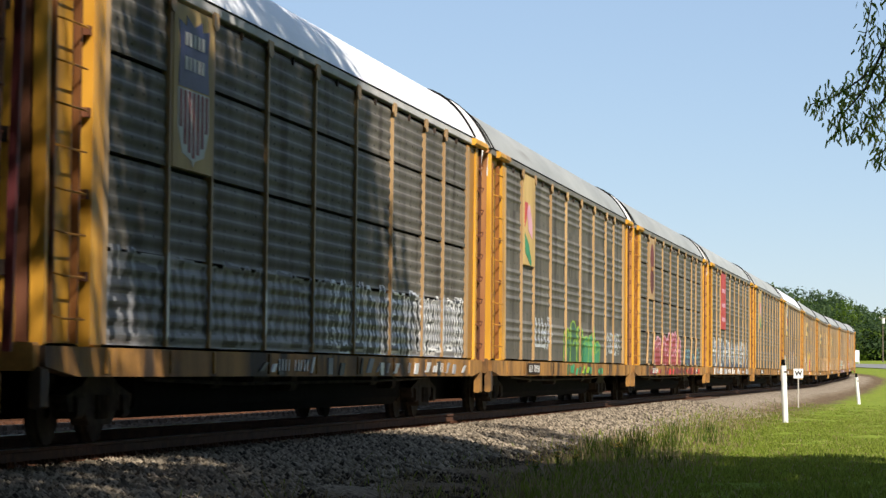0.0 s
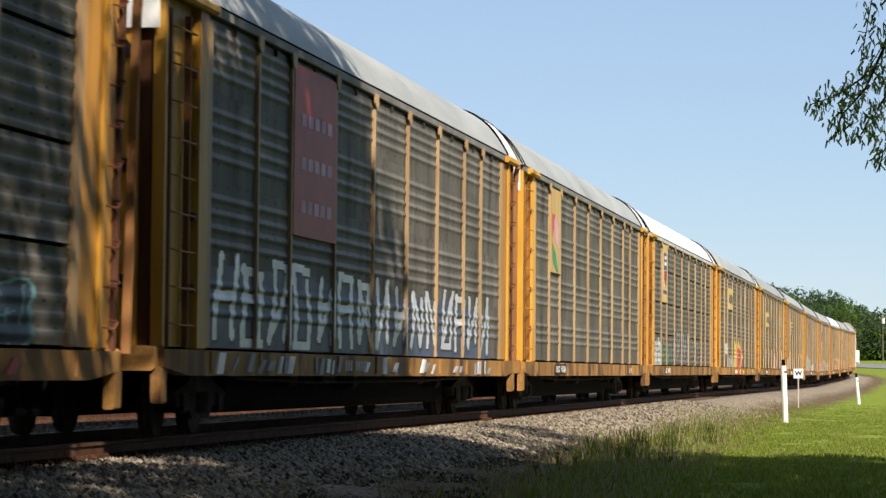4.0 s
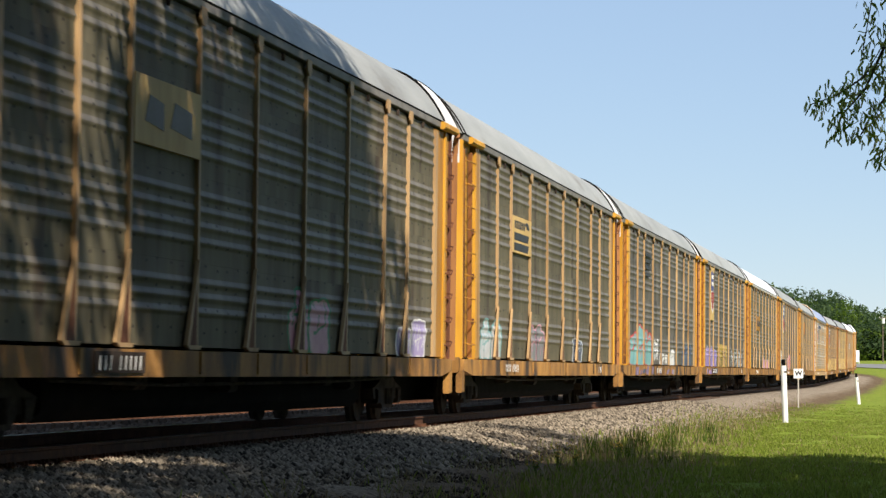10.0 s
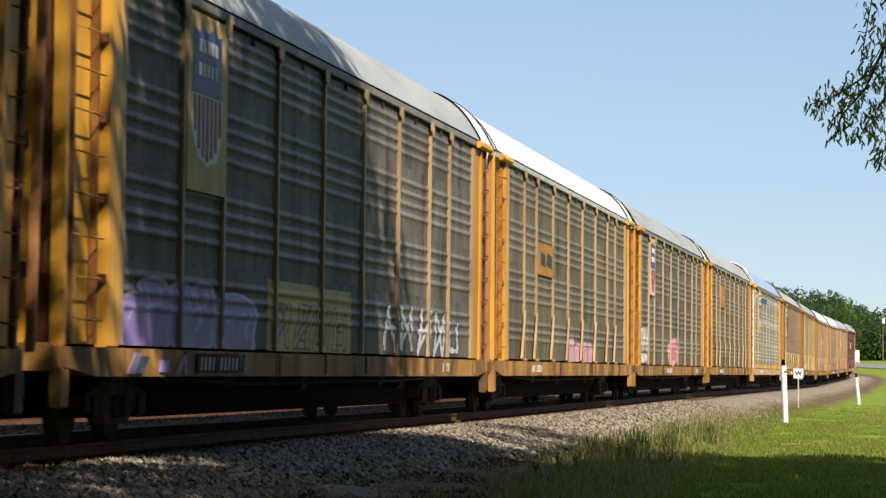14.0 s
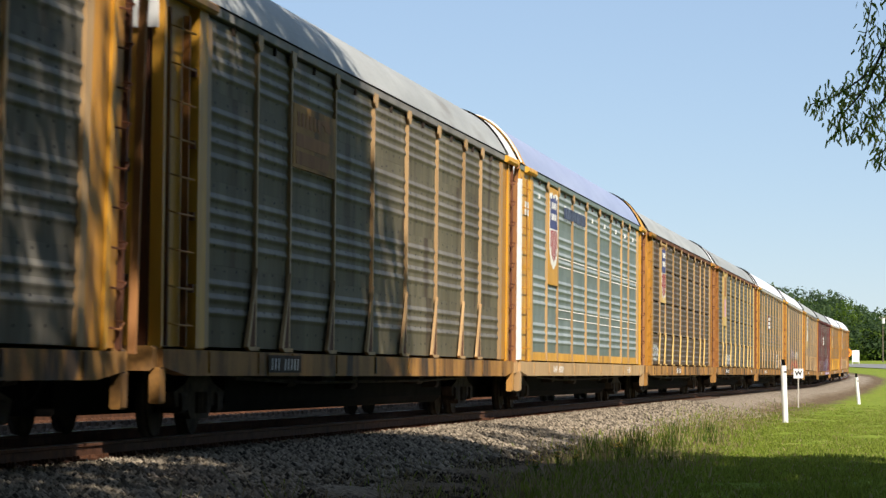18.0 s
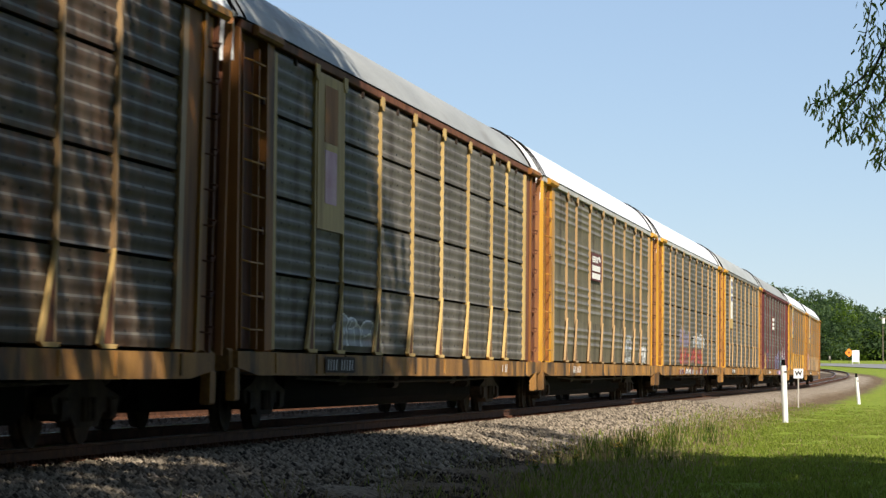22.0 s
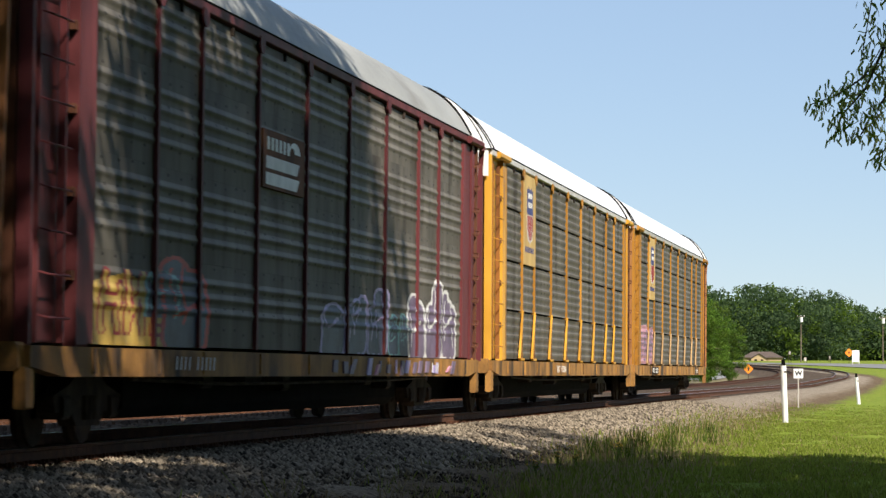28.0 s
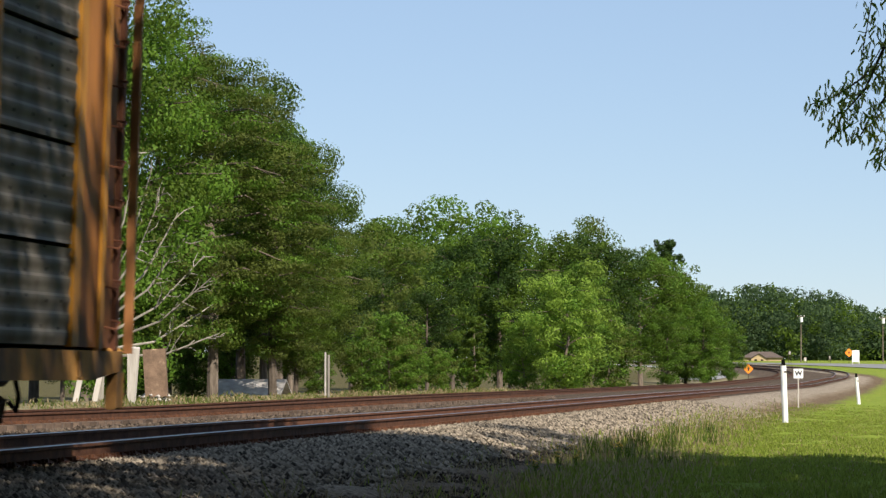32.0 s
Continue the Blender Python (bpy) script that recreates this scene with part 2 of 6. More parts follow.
M_BRICKW = mat("tan_wall", (.42, .30, .16), (.55, .41, .24), .85, 0, 4)
M_WOODPOST = mat("grey_wood", (.22, .20, .17), (.42, .39, .34), .9, 0, 4, (1, 1, .15), .4, 25)
M_STONEPILLAR = mat("brown_stone", (.085, .058, .040), (.20, .135, .09), .9, 0, 3, (1, 1, 1), .4, 25, (.36, .26, .17), .6, 5)


# ======================= mesh helpers =======================
class Shape:
    """Gathers boxes, profiles and sheets for one mesh; every piece may have its own material slot."""

    def __init__(self):
        self.v, self.f, self.m = [], [], []

    def add(self, verts, faces, slot=0):
        k = len(self.v)
        self.v += [tuple(p) for p in verts]
        self.f += [tuple(i + k for i in f) for f in faces]
        self.m += [slot] * len(faces)
        return self

    def box(self, x0, x1, y0, y1, z0, z1, slot=0, cut=0.0):
        """A box; cut takes its upper and lower long edges off."""
        if cut:
            a = cut
            ring = [(y0 + a, z0), (y1 - a, z0), (y1, z0 + a), (y1, z1 - a), (y1 - a, z1), (y0 + a, z1), (y0, z1 - a), (y0, z0 + a)]
            return self.prism(ring, x0, x1, slot)
        v = [(x, y, z) for x in (x0, x1) for y in (y0, y1) for z in (z0, z1)]
        return self.add(v, [(0, 1, 3, 2), (4, 6, 7, 5), (0, 4, 5, 1), (2, 3, 7, 6), (0, 2, 6, 4), (1, 5, 7, 3)], slot)

    def prism(self, ring, x0, x1, slot=0):
        """A closed outline in y and z, drawn out along x."""
        n = len(ring)
        v = [(x0, y, z) for y, z in ring] + [(x1, y, z) for y, z in ring]
        f = [(i, (i + 1) % n, n + (i + 1) % n, n + i) for i in range(n)]
        return self.add(v, f + [tuple(range(n))[::-1], tuple(range(n, 2 * n))], slot)

    def slab(self, ring, y0, y1, slot=0):
        """A closed outline in x and z, drawn out along y."""
        n = len(ring)
        v = [(x, y0, z) for x, z in ring] + [(x, y1, z) for x, z in ring]
        f = [(i, (i + 1) % n, n + (i + 1) % n, n + i) for i in range(n)]
        return self.add(v, f + [tuple(range(n))[::-1], tuple(range(n, 2 * n))], slot)

    def tube(self, pts, r, sides=6, slot=0, r1=None):
        """A round bar along points, with a radius at its start and end."""
        pts = [Vector(p) for p in pts]
        r1 = r if r1 is None else r1
        v, f, n = [], [], len(pts)
        for i, p in enumerate(pts):
            d = (pts[min(i + 1, n - 1)] - pts[max(i - 1, 0)]).normalized()
            a = d.cross(Vector((0.31, 0.17, 0.93)) if abs(d.z) < .9 else Vector((1, 0, 0))).normalized()
            b = d.cross(a)
            rr = r + (r1 - r) * i / max(1, n - 1)
            v += [p + a * rr * math.cos(6.2832 * j / sides) + b * rr * math.sin(6.2832 * j / sides) for j in range(sides)]
        for i in range(n - 1):
            for j in range(sides):
                f.append((i * sides + j, i * sides + (j + 1) % sides, (i + 1) * sides + (j + 1) % sides, (i + 1) * sides + j))
        f += [tuple(range(sides))[::-1], tuple(range((n - 1) * sides, n * sides))]
        return self.add(v, f, slot)

    def mesh(self, name, mats, smooth=False):
        me = bpy.data.meshes.new(name)
        me.from_pydata(self.v, [], self.f)
        for m in mats:
            me.materials.append(m)
        if len(mats) > 1:
            me.polygons.foreach_set("material_index", self.m)
        if smooth:
            me.polygons.foreach_set("use_smooth", [True] * len(me.polygons))
        bm = bmesh.new()
        bm.from_mesh(me)
        bmesh.ops.recalc_face_normals(bm, faces=bm.faces)
        bm.to_mesh(me)
        bm.free()
        return me


def part(name, shape, mats, parent, label="", smooth=False):
    """One mesh object under a thing or a part. shape: a Shape, or a mesh to share."""
    mats = mats if isinstance(mats, (list, tuple)) else [mats]
    me = shape.mesh(name, mats, smooth) if isinstance(shape, Shape) else shape
    ob = new(name, me)
    ob.parent = parent
    return tagged(ob, label) if label else ob


def thing(name, label, category, group="", kind="", at=None):
    ob = new(name)
    ob.empty_display_size = .2
    if at is not None:
        ob.matrix_basis = at
    return tagged(ob, label, category, group, kind)


def sheet_mesh(name, centers, sides, ups, mats, slots=None):
    """Many small four-sided leaves or blades at once: centre, half side vector and half up vector of each."""
    n = len(centers)
    v = np.empty((n, 4, 3), np.float32)
    v[:, 0], v[:, 1], v[:, 2], v[:, 3] = centers - sides - ups, centers + sides - ups * .6, centers + sides * .5 + ups, centers - sides * .8 + ups * .7
    me = bpy.data.meshes.new(name)
    me.vertices.add(4 * n)
    me.vertices.foreach_set("co", v.ravel())
    me.loops.add(4 * n)
    me.loops.foreach_set("vertex_index", np.arange(4 * n, dtype=np.int32))
    me.polygons.add(n)
    me.polygons.foreach_set("loop_start", np.arange(0, 4 * n, 4, dtype=np.int32))
    for m in mats:
        me.materials.append(m)
    if slots is not None:
        me.polygons.foreach_set("material_index", slots.astype(np.int32))
    me.update()
    me.validate()
    return me


# ======================= ground =======================
XT = lambda y: np.interp(y, _py[:1110], _px[:1110])


def ground_z(x, y):
    """The ground's height: the railway's bank with a field on its near side and a verge on its far side."""
    x, y = np.asarray(x, float), np.asarray(y, float)
    lat = (x - XT(np.minimum(y, 352))) * .987
    base = np.interp((y - 14) / .9875, ZKN, RISE)
    prof = np.interp(lat, [-400, -60, -30, -20, -16, -11.5, -9.2, -7.6, -5.2, -3.4, 1.35, 2.3, 3.9, 6, 9.5, 30, 400],
                     [1.0, -.3, -.9, -.6, -.15, -.45, -.30, -.22, -.24, -.22, -.22, -.30, -.64, -.72, -.80, -.75, -.3])
    far = np.interp(lat, [-400, -60, -16, 0, 16, 400], [1.0, .3, -.2, -.24, -.24, -.24])
    t = np.clip((y - 330) / 40, 0, 1)
    return base + prof * (1 - t) + far * t


def ground_mat():
    """Gravel by the rails, dry edge, then grass, chosen by the way across the line."""
    m = bpy.data.materials.new("ground_cover")
    m.use_nodes = True
    n, l = m.node_tree.nodes, m.node_tree.links
    tc = n.new("ShaderNodeTexCoord")
    att = n.new("ShaderNodeAttribute")
    att.attribute_name = "across"

    def noise_node(sc, d=5.0):
        q = n.new("ShaderNodeTexNoise")
        q.inputs["Scale"].default_value, q.inputs["Detail"].default_value = sc, d
        l.new(tc.outputs["Object"], q.inputs["Vector"])
        return q

    def mixed(a, b, fac):
        x = n.new("ShaderNodeMixRGB")
        for slot, c in ((1, a), (2, b)):
            if isinstance(c, tuple):
                x.inputs[slot].default_value = (*c, 1)
            else:
                l.new(c, x.inputs[slot])
        l.new(fac, x.inputs[0])
        return x.outputs[0]

    def step(src, a, b):
        r = n.new("ShaderNodeMapRange")
        r.inputs["From Min"].default_value, r.inputs["From Max"].default_value = a, b
        l.new(src, r.inputs["Value"])
        return r.outputs[0]
    patch, fine = noise_node(.35), noise_node(14, 3)
    wob = n.new("ShaderNodeMath")
    wob.operation = 'MULTIPLY_ADD'
    wob.inputs[1].default_value = 2.2
    l.new(patch.outputs[0], wob.inputs[0])
    l.new(att.outputs["Fac"], wob.inputs[2])
    gravel = mixed((.10, .08, .058), (.42, .355, .27), step(fine.outputs[0], .35, .7))
    dirt = mixed((.075, .053, .032), (.20, .145, .09), step(fine.outputs[0], .35, .7))
    grass = mixed((.10, .145, .016), (.22, .285, .036), step(fine.outputs[0], .3, .7))
    grass = mixed(grass, (.27, .245, .075), step(noise_node(1.1).outputs[0], .52, .75))
    # between the rails: oil plus painted shade from under the train
    oily_shade = mixed((.04, .030, .022), (.15, .115, .083), step(fine.outputs[0], .35, .7))
    gravel = mixed(oily_shade, gravel, step(att.outputs["Fac"], .7, 1.5))
    c = mixed(gravel, dirt, step(wob.outputs[0], 3.9, 4.8))
    c = mixed(c, grass, step(wob.outputs[0], 5.5, 6.6))
    far = n.new("ShaderNodeMath")
    far.operation = 'MULTIPLY'
    far.inputs[1].default_value = -1.0
    l.new(att.outputs["Fac"], far.inputs[0])
    weeds = mixed((.11, .10, .05), (.26, .22, .13), step(fine.outputs[0], .35, .7))
    c = mixed(c, weeds, step(far.outputs[0], 9.2, 10.5))
    litter = mixed((.05, .045, .02), (.13, .115, .05), step(fine.outputs[0], .35, .7))
    c = mixed(c, litter, step(far.outputs[0], 16, 22))
    b = n["Principled BSDF"]
    b.inputs["Roughness"].default_value = .95
    b.inputs["Specular IOR Level"].default_value = .05
    l.new(c, b.inputs["Base Color"])
    bump = n.new("ShaderNodeBump")
    bump.inputs["Strength"].default_value, bump.inputs["Distance"].default_value = .5, .04
    l.new(fine.outputs[0], bump.inputs["Height"])
    l.new(bump.outputs[0], b.inputs["Normal"])
    return m


def build_ground():
    lats = np.concatenate([[-2500, -1200, -600, -300, -160], np.arange(-100, -16, 6), np.arange(-16, 12, .5), np.arange(12, 60, 4), [80, 140, 300, 700, 1500, 2500]])
    ys = np.concatenate([[-2500, -900, -300, -100, -40], np.arange(-20, 130, 1.5), np.arange(130, 400, 6), np.arange(400, 800, 25), [1000, 1500, 2500, 4000]])
    LX, YY = np.meshgrid(lats, ys)
    XX = LX / .987 + XT(np.clip(YY, -300, 352))
    ZZ = ground_z(XX, YY)
    rng = np.random.default_rng(5)
    ZZ += rng.normal(0, .025, ZZ.shape) * (np.abs(LX - 6) < 8) * (LX > 2.2)
    v = np.stack([XX, YY, ZZ], -1).reshape(-1, 3)
    nx, ny = len(lats), len(ys)
    f = [(j * nx + i, j * nx + i + 1, (j + 1) * nx + i + 1, (j + 1) * nx + i) for j in range(ny - 1) for i in range(nx - 1)]
    me = bpy.data.meshes.new("ground")
    me.from_pydata(v.tolist(), [], f)
    a = me.attributes.new("across", 'FLOAT', 'POINT')
    a.data.foreach_set("value", LX.ravel().astype(np.float32))
    me.materials.append(ground_mat())
    me.polygons.foreach_set("use_smooth", [True] * len(me.polygons))
    tagged(new("ground", me), "grassy verge and gravel railway bank", "ground", kind="structure")


build_ground()

# ======================= tracks =======================
RAIL_RING = [(-.07, -.17), (.07, -.17), (.07, -.155), (.012, -.13), (.012, -.045), (.036, -.035), (.036, -.005), (.03, 0), (-.03, 0), (-.036, -.005), (-.036, -.035), (-.012, -.045), (-.012, -.13), (-.07, -.155)]


def rail_shape(lat):
    sh = Shape()
    ss = np.concatenate([np.arange(-160, 140, 4.0), np.arange(140, 330, 10.0), np.arange(330, 700, 8.0)])
    ring = [(lat + a, b) for a, b in RAIL_RING]
    n = len(ring)
    v, f, slots = [], [], []
    for s in ss:
        v += [on_line(s, a, b) for a, b in ring]
    for i in range(len(ss) - 1):
        for j in range(n):
            f.append((i * n + j, i * n + (j + 1) % n, (i + 1) * n + (j + 1) % n, (i + 1) * n + j))
            slots.append(1 if j in (6, 7, 8) else 0)
    sh.v, sh.f, sh.m = [tuple(p) for p in v], f, slots
    return sh


def build_track(name, centre, label, bright):
    t = thing(name, label, "railway track", kind="structure")
    for side in (.755, -.755):
        part("rail", rail_shape(centre + side), [M_RAIL, M_STEEL if bright else M_RAIL], t, "rusty steel rail with a worn head")
    tie = Shape().box(-.115, .115, -1.3, 1.3, -.36, -.182, cut=0).mesh("tie", [M_TIE])
    plate = Shape()
    for side in (.755, -.755):
        plate.box(-.1, .1, side - .19, side + .19, -.181, -.166)
        for a in (-.06, .06):
            for b in (-.1, .1):
                plate.box(a - .012, a + .012, side + b - .012, side + b + .012, -.166, -.13)
        plate.box(-.13, -.1, side - .09, side + .09, -.2, -.14)
        plate.box(.1, .13, side - .09, side + .09, -.2, -.14)
    plate = plate.mesh("tie_plate", [M_RAIL])
    for i in range(190):
        s = 4 + i * .56
        p, q = on_line(s, centre), on_line(s + .1, centre)
        f = math.atan2(q[1] - p[1], q[0] - p[0])
        o = part("tie", tie, M_TIE, t)
        o.matrix_basis = Matrix.Translation(p) @ Euler((0, 0, f + random.uniform(-.01, .01))).to_matrix().to_4x4()
        o = part("tie_plate", plate, M_RAIL, t)
        o.matrix_basis = Matrix.Translation(p) @ Euler((0, 0, f)).to_matrix().to_4x4()
    return t


build_track("near_track", 0.0, "rusty rails on timber ties in pale ballast", True)
build_track("far_track", -6.5, "second rusty track beyond the first", False)

# ======================= car carriers =======================
CAR_LEN, PITCH, SPEED, FRONT = 27.45, 28.65, 20.44, 42.1
POSTS = [2.2, 4.75, 6.7, 9.6, 12.5, 15.4, 18.3, 21.2, 23.2, 25.8]
ROWS = [(1.0, 1.93), (1.93, 2.87), (2.87, 3.86), (3.86, 4.66)]
H = CAR_LEN / 2


RIDGES = {"grouped": [4.50, 4.35, 4.20, 4.05, 3.62, 3.45, 3.28, 3.11, 2.66, 2.49, 2.32, 2.15, 1.70, 1.54, 1.38]}


RIDGE_HALF = .062


def corr(z, form):
    """How far the ridged sheet stands out at height z."""
    if form != "grouped":
        step = .165 if form == "even" else .118
        return .5 * (.0165 if form == "even" else .012) * (1 + math.cos(6.2832 * (z - 1.1) / step))
    for r in RIDGES[form]:
        d = abs(z - r - .012)
        if d < RIDGE_HALF:
            return .0085 * (1 + math.cos(math.pi * d / RIDGE_HALF))
    return 0.0


def levels(z0, z1, form):
    """The heights at which a sheet between z0 and z1 bends."""
    out = {z0, z1}
    if form != "grouped":
        step = (.165 if form == "even" else .118) / 6
        n0 = int((z0 - 1.1) / step)
        out |= {1.1 + step * (n0 + i) for i in range(400) if z0 < 1.1 + step * (n0 + i) < z1}
    else:
        for r in RIDGES[form]:
            out |= {r + .012 + RIDGE_HALF * a / 4 for a in range(-4, 5) if z0 < r + .012 + RIDGE_HALF * a / 4 < z1}
    return sorted(out)


def arch(y, lift=.90):
    """The roof's height over its half width."""
    return 4.8 + lift * (1 - (abs(y) / 1.52) ** 3.4)


def panel_mesh(u0, u1, z0, z1, pitch, material):
    zs = levels(z0, z1, pitch)
    n = len(zs) - 1
    v, f = [], []
    for z in zs:
        y = -1.47 - corr(z, pitch)
        v += [(u0 - H, y, z), (u1 - H, y, z)]
    front = list(v)
    v += [(u0 - H, -1.43, z0), (u1 - H, -1.43, z0), (u0 - H, -1.43, z1), (u1 - H, -1.43, z1)] + front
    k, e = 2 * n + 2, 2 * n + 6
    # 1 marks upward slopes, whose paler colour stands in for sky light
    paler = []
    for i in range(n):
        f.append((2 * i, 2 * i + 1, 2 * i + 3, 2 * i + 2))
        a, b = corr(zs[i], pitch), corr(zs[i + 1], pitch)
        paler.append(1 if b < a - (.001 if pitch == "grouped" else .006) else 0)
    f += [(e, k, k + 1, e + 1), (e + 2 * n, e + 2 * n + 1, k + 3, k + 2), (k, k + 2, k + 3, k + 1)]
    f += [(e,) + tuple(range(e + 2, e + 2 * n + 1, 2)) + (k + 2, k), (e + 1, k + 1, k + 3) + tuple(range(e + 2 * n + 1, e + 2, -2))]
    s = Shape()
    s.add(v, f)
    s.m = paler + [0] * (len(f) - n)
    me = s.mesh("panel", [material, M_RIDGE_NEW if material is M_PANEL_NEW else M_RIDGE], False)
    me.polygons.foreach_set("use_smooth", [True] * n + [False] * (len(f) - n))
    return me


Style = namedtuple("Style", "panel post frame bay sill roof pitch gaps gusset kind rail rise")


def truck_parts(car, u):
    x = u - H
    t = part("truck", Shape().box(x - .18, x + .18, -1.0, 1.0, .42, .62, cut=.04), M_TRUCK, car, "grimy cast steel truck")
    for side in (-1, 1):
        y = side * 1.02
        ring = [(x - 1.25, .50), (x - 1.15, .34), (x - .62, .34), (x - .42, .20), (x + .42, .20), (x + .62, .34), (x + 1.15, .34), (x + 1.25, .50), (x + .7, .60), (x + .35, .74), (x - .35, .74), (x - .7, .60)]
        part("side_frame", Shape().slab(ring, y - .09, y + .09), M_TRUCK, t)
        spring = Shape()
        for a in (-.16, 0, .16):
            spring.tube([(x + a, y * 1.08, .26), (x + a, y * 1.08, .5)], .06, 8)
        part("spring", spring, M_TRUCK, t)
        for a in (-.88, .88):
            ring = [(.40, -.075), (.42, -.03), (.42, .0), (.385, .02), (.385, .06), (.12, .05), (.12, -.06)]
            v, f, m = [], [], 20
            for j in range(m):
                c, s_ = math.cos(6.2832 * j / m), math.sin(6.2832 * j / m)
                v += [(x + a + r * c, side * (.755 + w), .385 + r * s_) for r, w in ring]
            k = len(ring)
            for j in range(m):
                for i in range(k):
                    f.append((j * k + i, j * k + (i + 1) % k, ((j + 1) % m) * k + (i + 1) % k, ((j + 1) % m) * k + i))
            part("wheel", Shape().add(v, f), M_TRUCK, t)
            part("axle_box", Shape().box(x + a - .13, x + a + .13, y - .13, y + .13, .27, .5, cut=.03), M_TRUCK, t)
    for a in (-.88, .88):
        part("axle", Shape().tube([(x + a, -.78, .385), (x + a, .78, .385)], .08, 8), M_TRUCK, t)


def ladder_parts(car, u0, u1, M):
    """A ladder on the side of an end bay, with bent rungs."""
    st = Shape().box(u0 - H, u0 - H + .06, -1.52, -1.45, 1.0, 4.55).box(u1 - H - .06, u1 - H, -1.52, -1.45, 1.0, 4.55)
    lad = part("ladder", st, [M], car)
    for i in range(9):
        z = 1.25 + i * .39
        part("rung", Shape().tube([(u0 - H + .03, -1.5, z), (u0 - H + .1, -1.60, z - .03), (u1 - H - .1, -1.60, z - .03), (u1 - H - .03, -1.5, z)], .011, 5), M_BAY if M is M_BAYRUST else M, lad)


def build_car(style):
    """One enclosed three-deck car carrier; its origin lies on the rail heads under its middle."""
    car = thing("car_carrier", "", "railway car", "car carriers of the train")
    P, F, B = style.post, style.frame, style.bay
    crest = functools.partial(arch, lift=style.rise)
    # sides that face the camera: posts, panels
    for i, u in enumerate(POSTS):
        x, w = u - H, (.042 if 0 < i < len(POSTS) - 1 else .11)
        sh = Shape().box(x - w, x + w, -1.516, -1.43, 1.0, 4.62, cut=.008)
        if 0 < i < len(POSTS) - 1:
            sh.slab([(x - .14, 4.72), (x - .13, 4.58), (x - .06, 4.52), (x + .06, 4.52), (x + .13, 4.58), (x + .14, 4.72)], -1.54, -1.517)
        post = part("side_post", sh, P, car)
        if style.gusset and 0 < i < len(POSTS) - 1:
            g = Shape().slab([(x - .043, 1.96), (x - .030, 1.96), (x - .42, 1.03), (x - .56, 1.03)], -1.54, -1.50)
            g.slab([(x - .58, 1.03), (x + .09, 1.03), (x + .02, .985), (x - .46, .985)], -1.55, -1.50)
            g.slab([(x - .042, 1.93), (x - .042, 1.031), (x - .415, 1.031)], -1.519, -1.50, 1)
            part("gusset", g, [style.gusset, M_RUSTDARK], post)
    for u0, u1 in zip(POSTS, POSTS[1:]):
        for j, (z0, z1) in enumerate(ROWS):
            g = .02 if style.gaps else .0004
            part("panel", panel_mesh(u0 + .05, u1 - .05, z0 + (g if j else .012), z1 - g, style.pitch, style.panel), style.panel, car)
    # near-black sheet that stands in for the shaded inside behind the panel joints
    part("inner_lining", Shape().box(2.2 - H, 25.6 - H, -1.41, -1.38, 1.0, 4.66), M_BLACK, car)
    # top rail with door tabs
    top = Shape().box(.2 - H, H - .2, -1.53, -1.42, 4.685, 4.80, cut=.01)
    part("top_rail", top, style.rail, car)
    part("roof_seam", Shape().box(.1 - H, H - .1, -1.538, -1.50, 4.793, 4.812), M_BLACK, car)
    for u0, u1 in zip(POSTS, POSTS[1:]):
        x = (u0 + u1) / 2 - H
        part("panel_clip", Shape().box(x - .025, x + .025, -1.515, -1.48, 4.57, 4.664), M_TRUCK, car)
    # far side, one corrugated wall
    sh, v = Shape(), []
    for z in levels(1.0, 4.66, style.pitch):
        y = 1.47 + corr(z, style.pitch)
        v += [(2.2 - H, y, z), (25.6 - H, y, z)]
    n = len(v) // 2 - 1
    sh.add(v, [(2 * i, 2 * i + 1, 2 * i + 3, 2 * i + 2) for i in range(n)])
    sh.box(2.2 - H, 25.6 - H, 1.38, 1.43, 1.0, 4.8)
    for u in POSTS:
        sh.box(u - H - .06, u - H + .06, 1.44, 1.545, 1.0, 4.62, 1)
    part("far_side_wall", sh, [style.panel, P], car)
    # side sills
    for side in (-1, 1):
        y0, y1 = (side * 1.56, side * 1.40)
        lo = [(-H + .1, .97), (-H + .1, .78), (-H + 1.2, .69), (H - 1.2, .69), (H - .1, .78), (H - .1, .97)]
        sh = Shape().slab(lo, min(y0, y1), max(y0, y1))
        sill = part("side_sill", sh, style.sill, car)
        for u in POSTS if side < 0 else ():
            part("sill_rib", Shape().box(u - H - .05, u - H + .05, -1.578, -1.555, .72, .96), style.sill, sill)
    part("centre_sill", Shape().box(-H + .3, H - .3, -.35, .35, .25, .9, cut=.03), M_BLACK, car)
    # reaches low in near black, painting the shade under the car
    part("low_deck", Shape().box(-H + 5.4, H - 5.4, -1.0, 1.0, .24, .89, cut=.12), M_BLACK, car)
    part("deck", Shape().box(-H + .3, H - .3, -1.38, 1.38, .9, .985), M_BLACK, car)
    for u, a, b in ((8.0, .5, .35), (10.2, .9, .3), (12.4, .4, .4), (15.0, 1.2, .22), (18.2, .5, .34), (20.0, .3, .4)):
        part("brake_gear", Shape().box(u - H, u - H + a, -1.25, -.6, .9 - b, .86, cut=.04), M_TRUCK, car)
    part("brake_pipe", Shape().tube([(-H + 4.6, -1.3, .66), (-H + 9, -1.32, .60), (H - 9, -1.32, .62), (H - 4.6, -1.3, .66)], .022, 6), M_TRUCK, car)
    # roof with pressed cross ribs
    sh = Shape()
    us = np.arange(0, CAR_LEN + .01, .30)
    ys = 1.52 * np.sin(np.linspace(-1.5708, 1.5708, 31))
    v, f = [], []
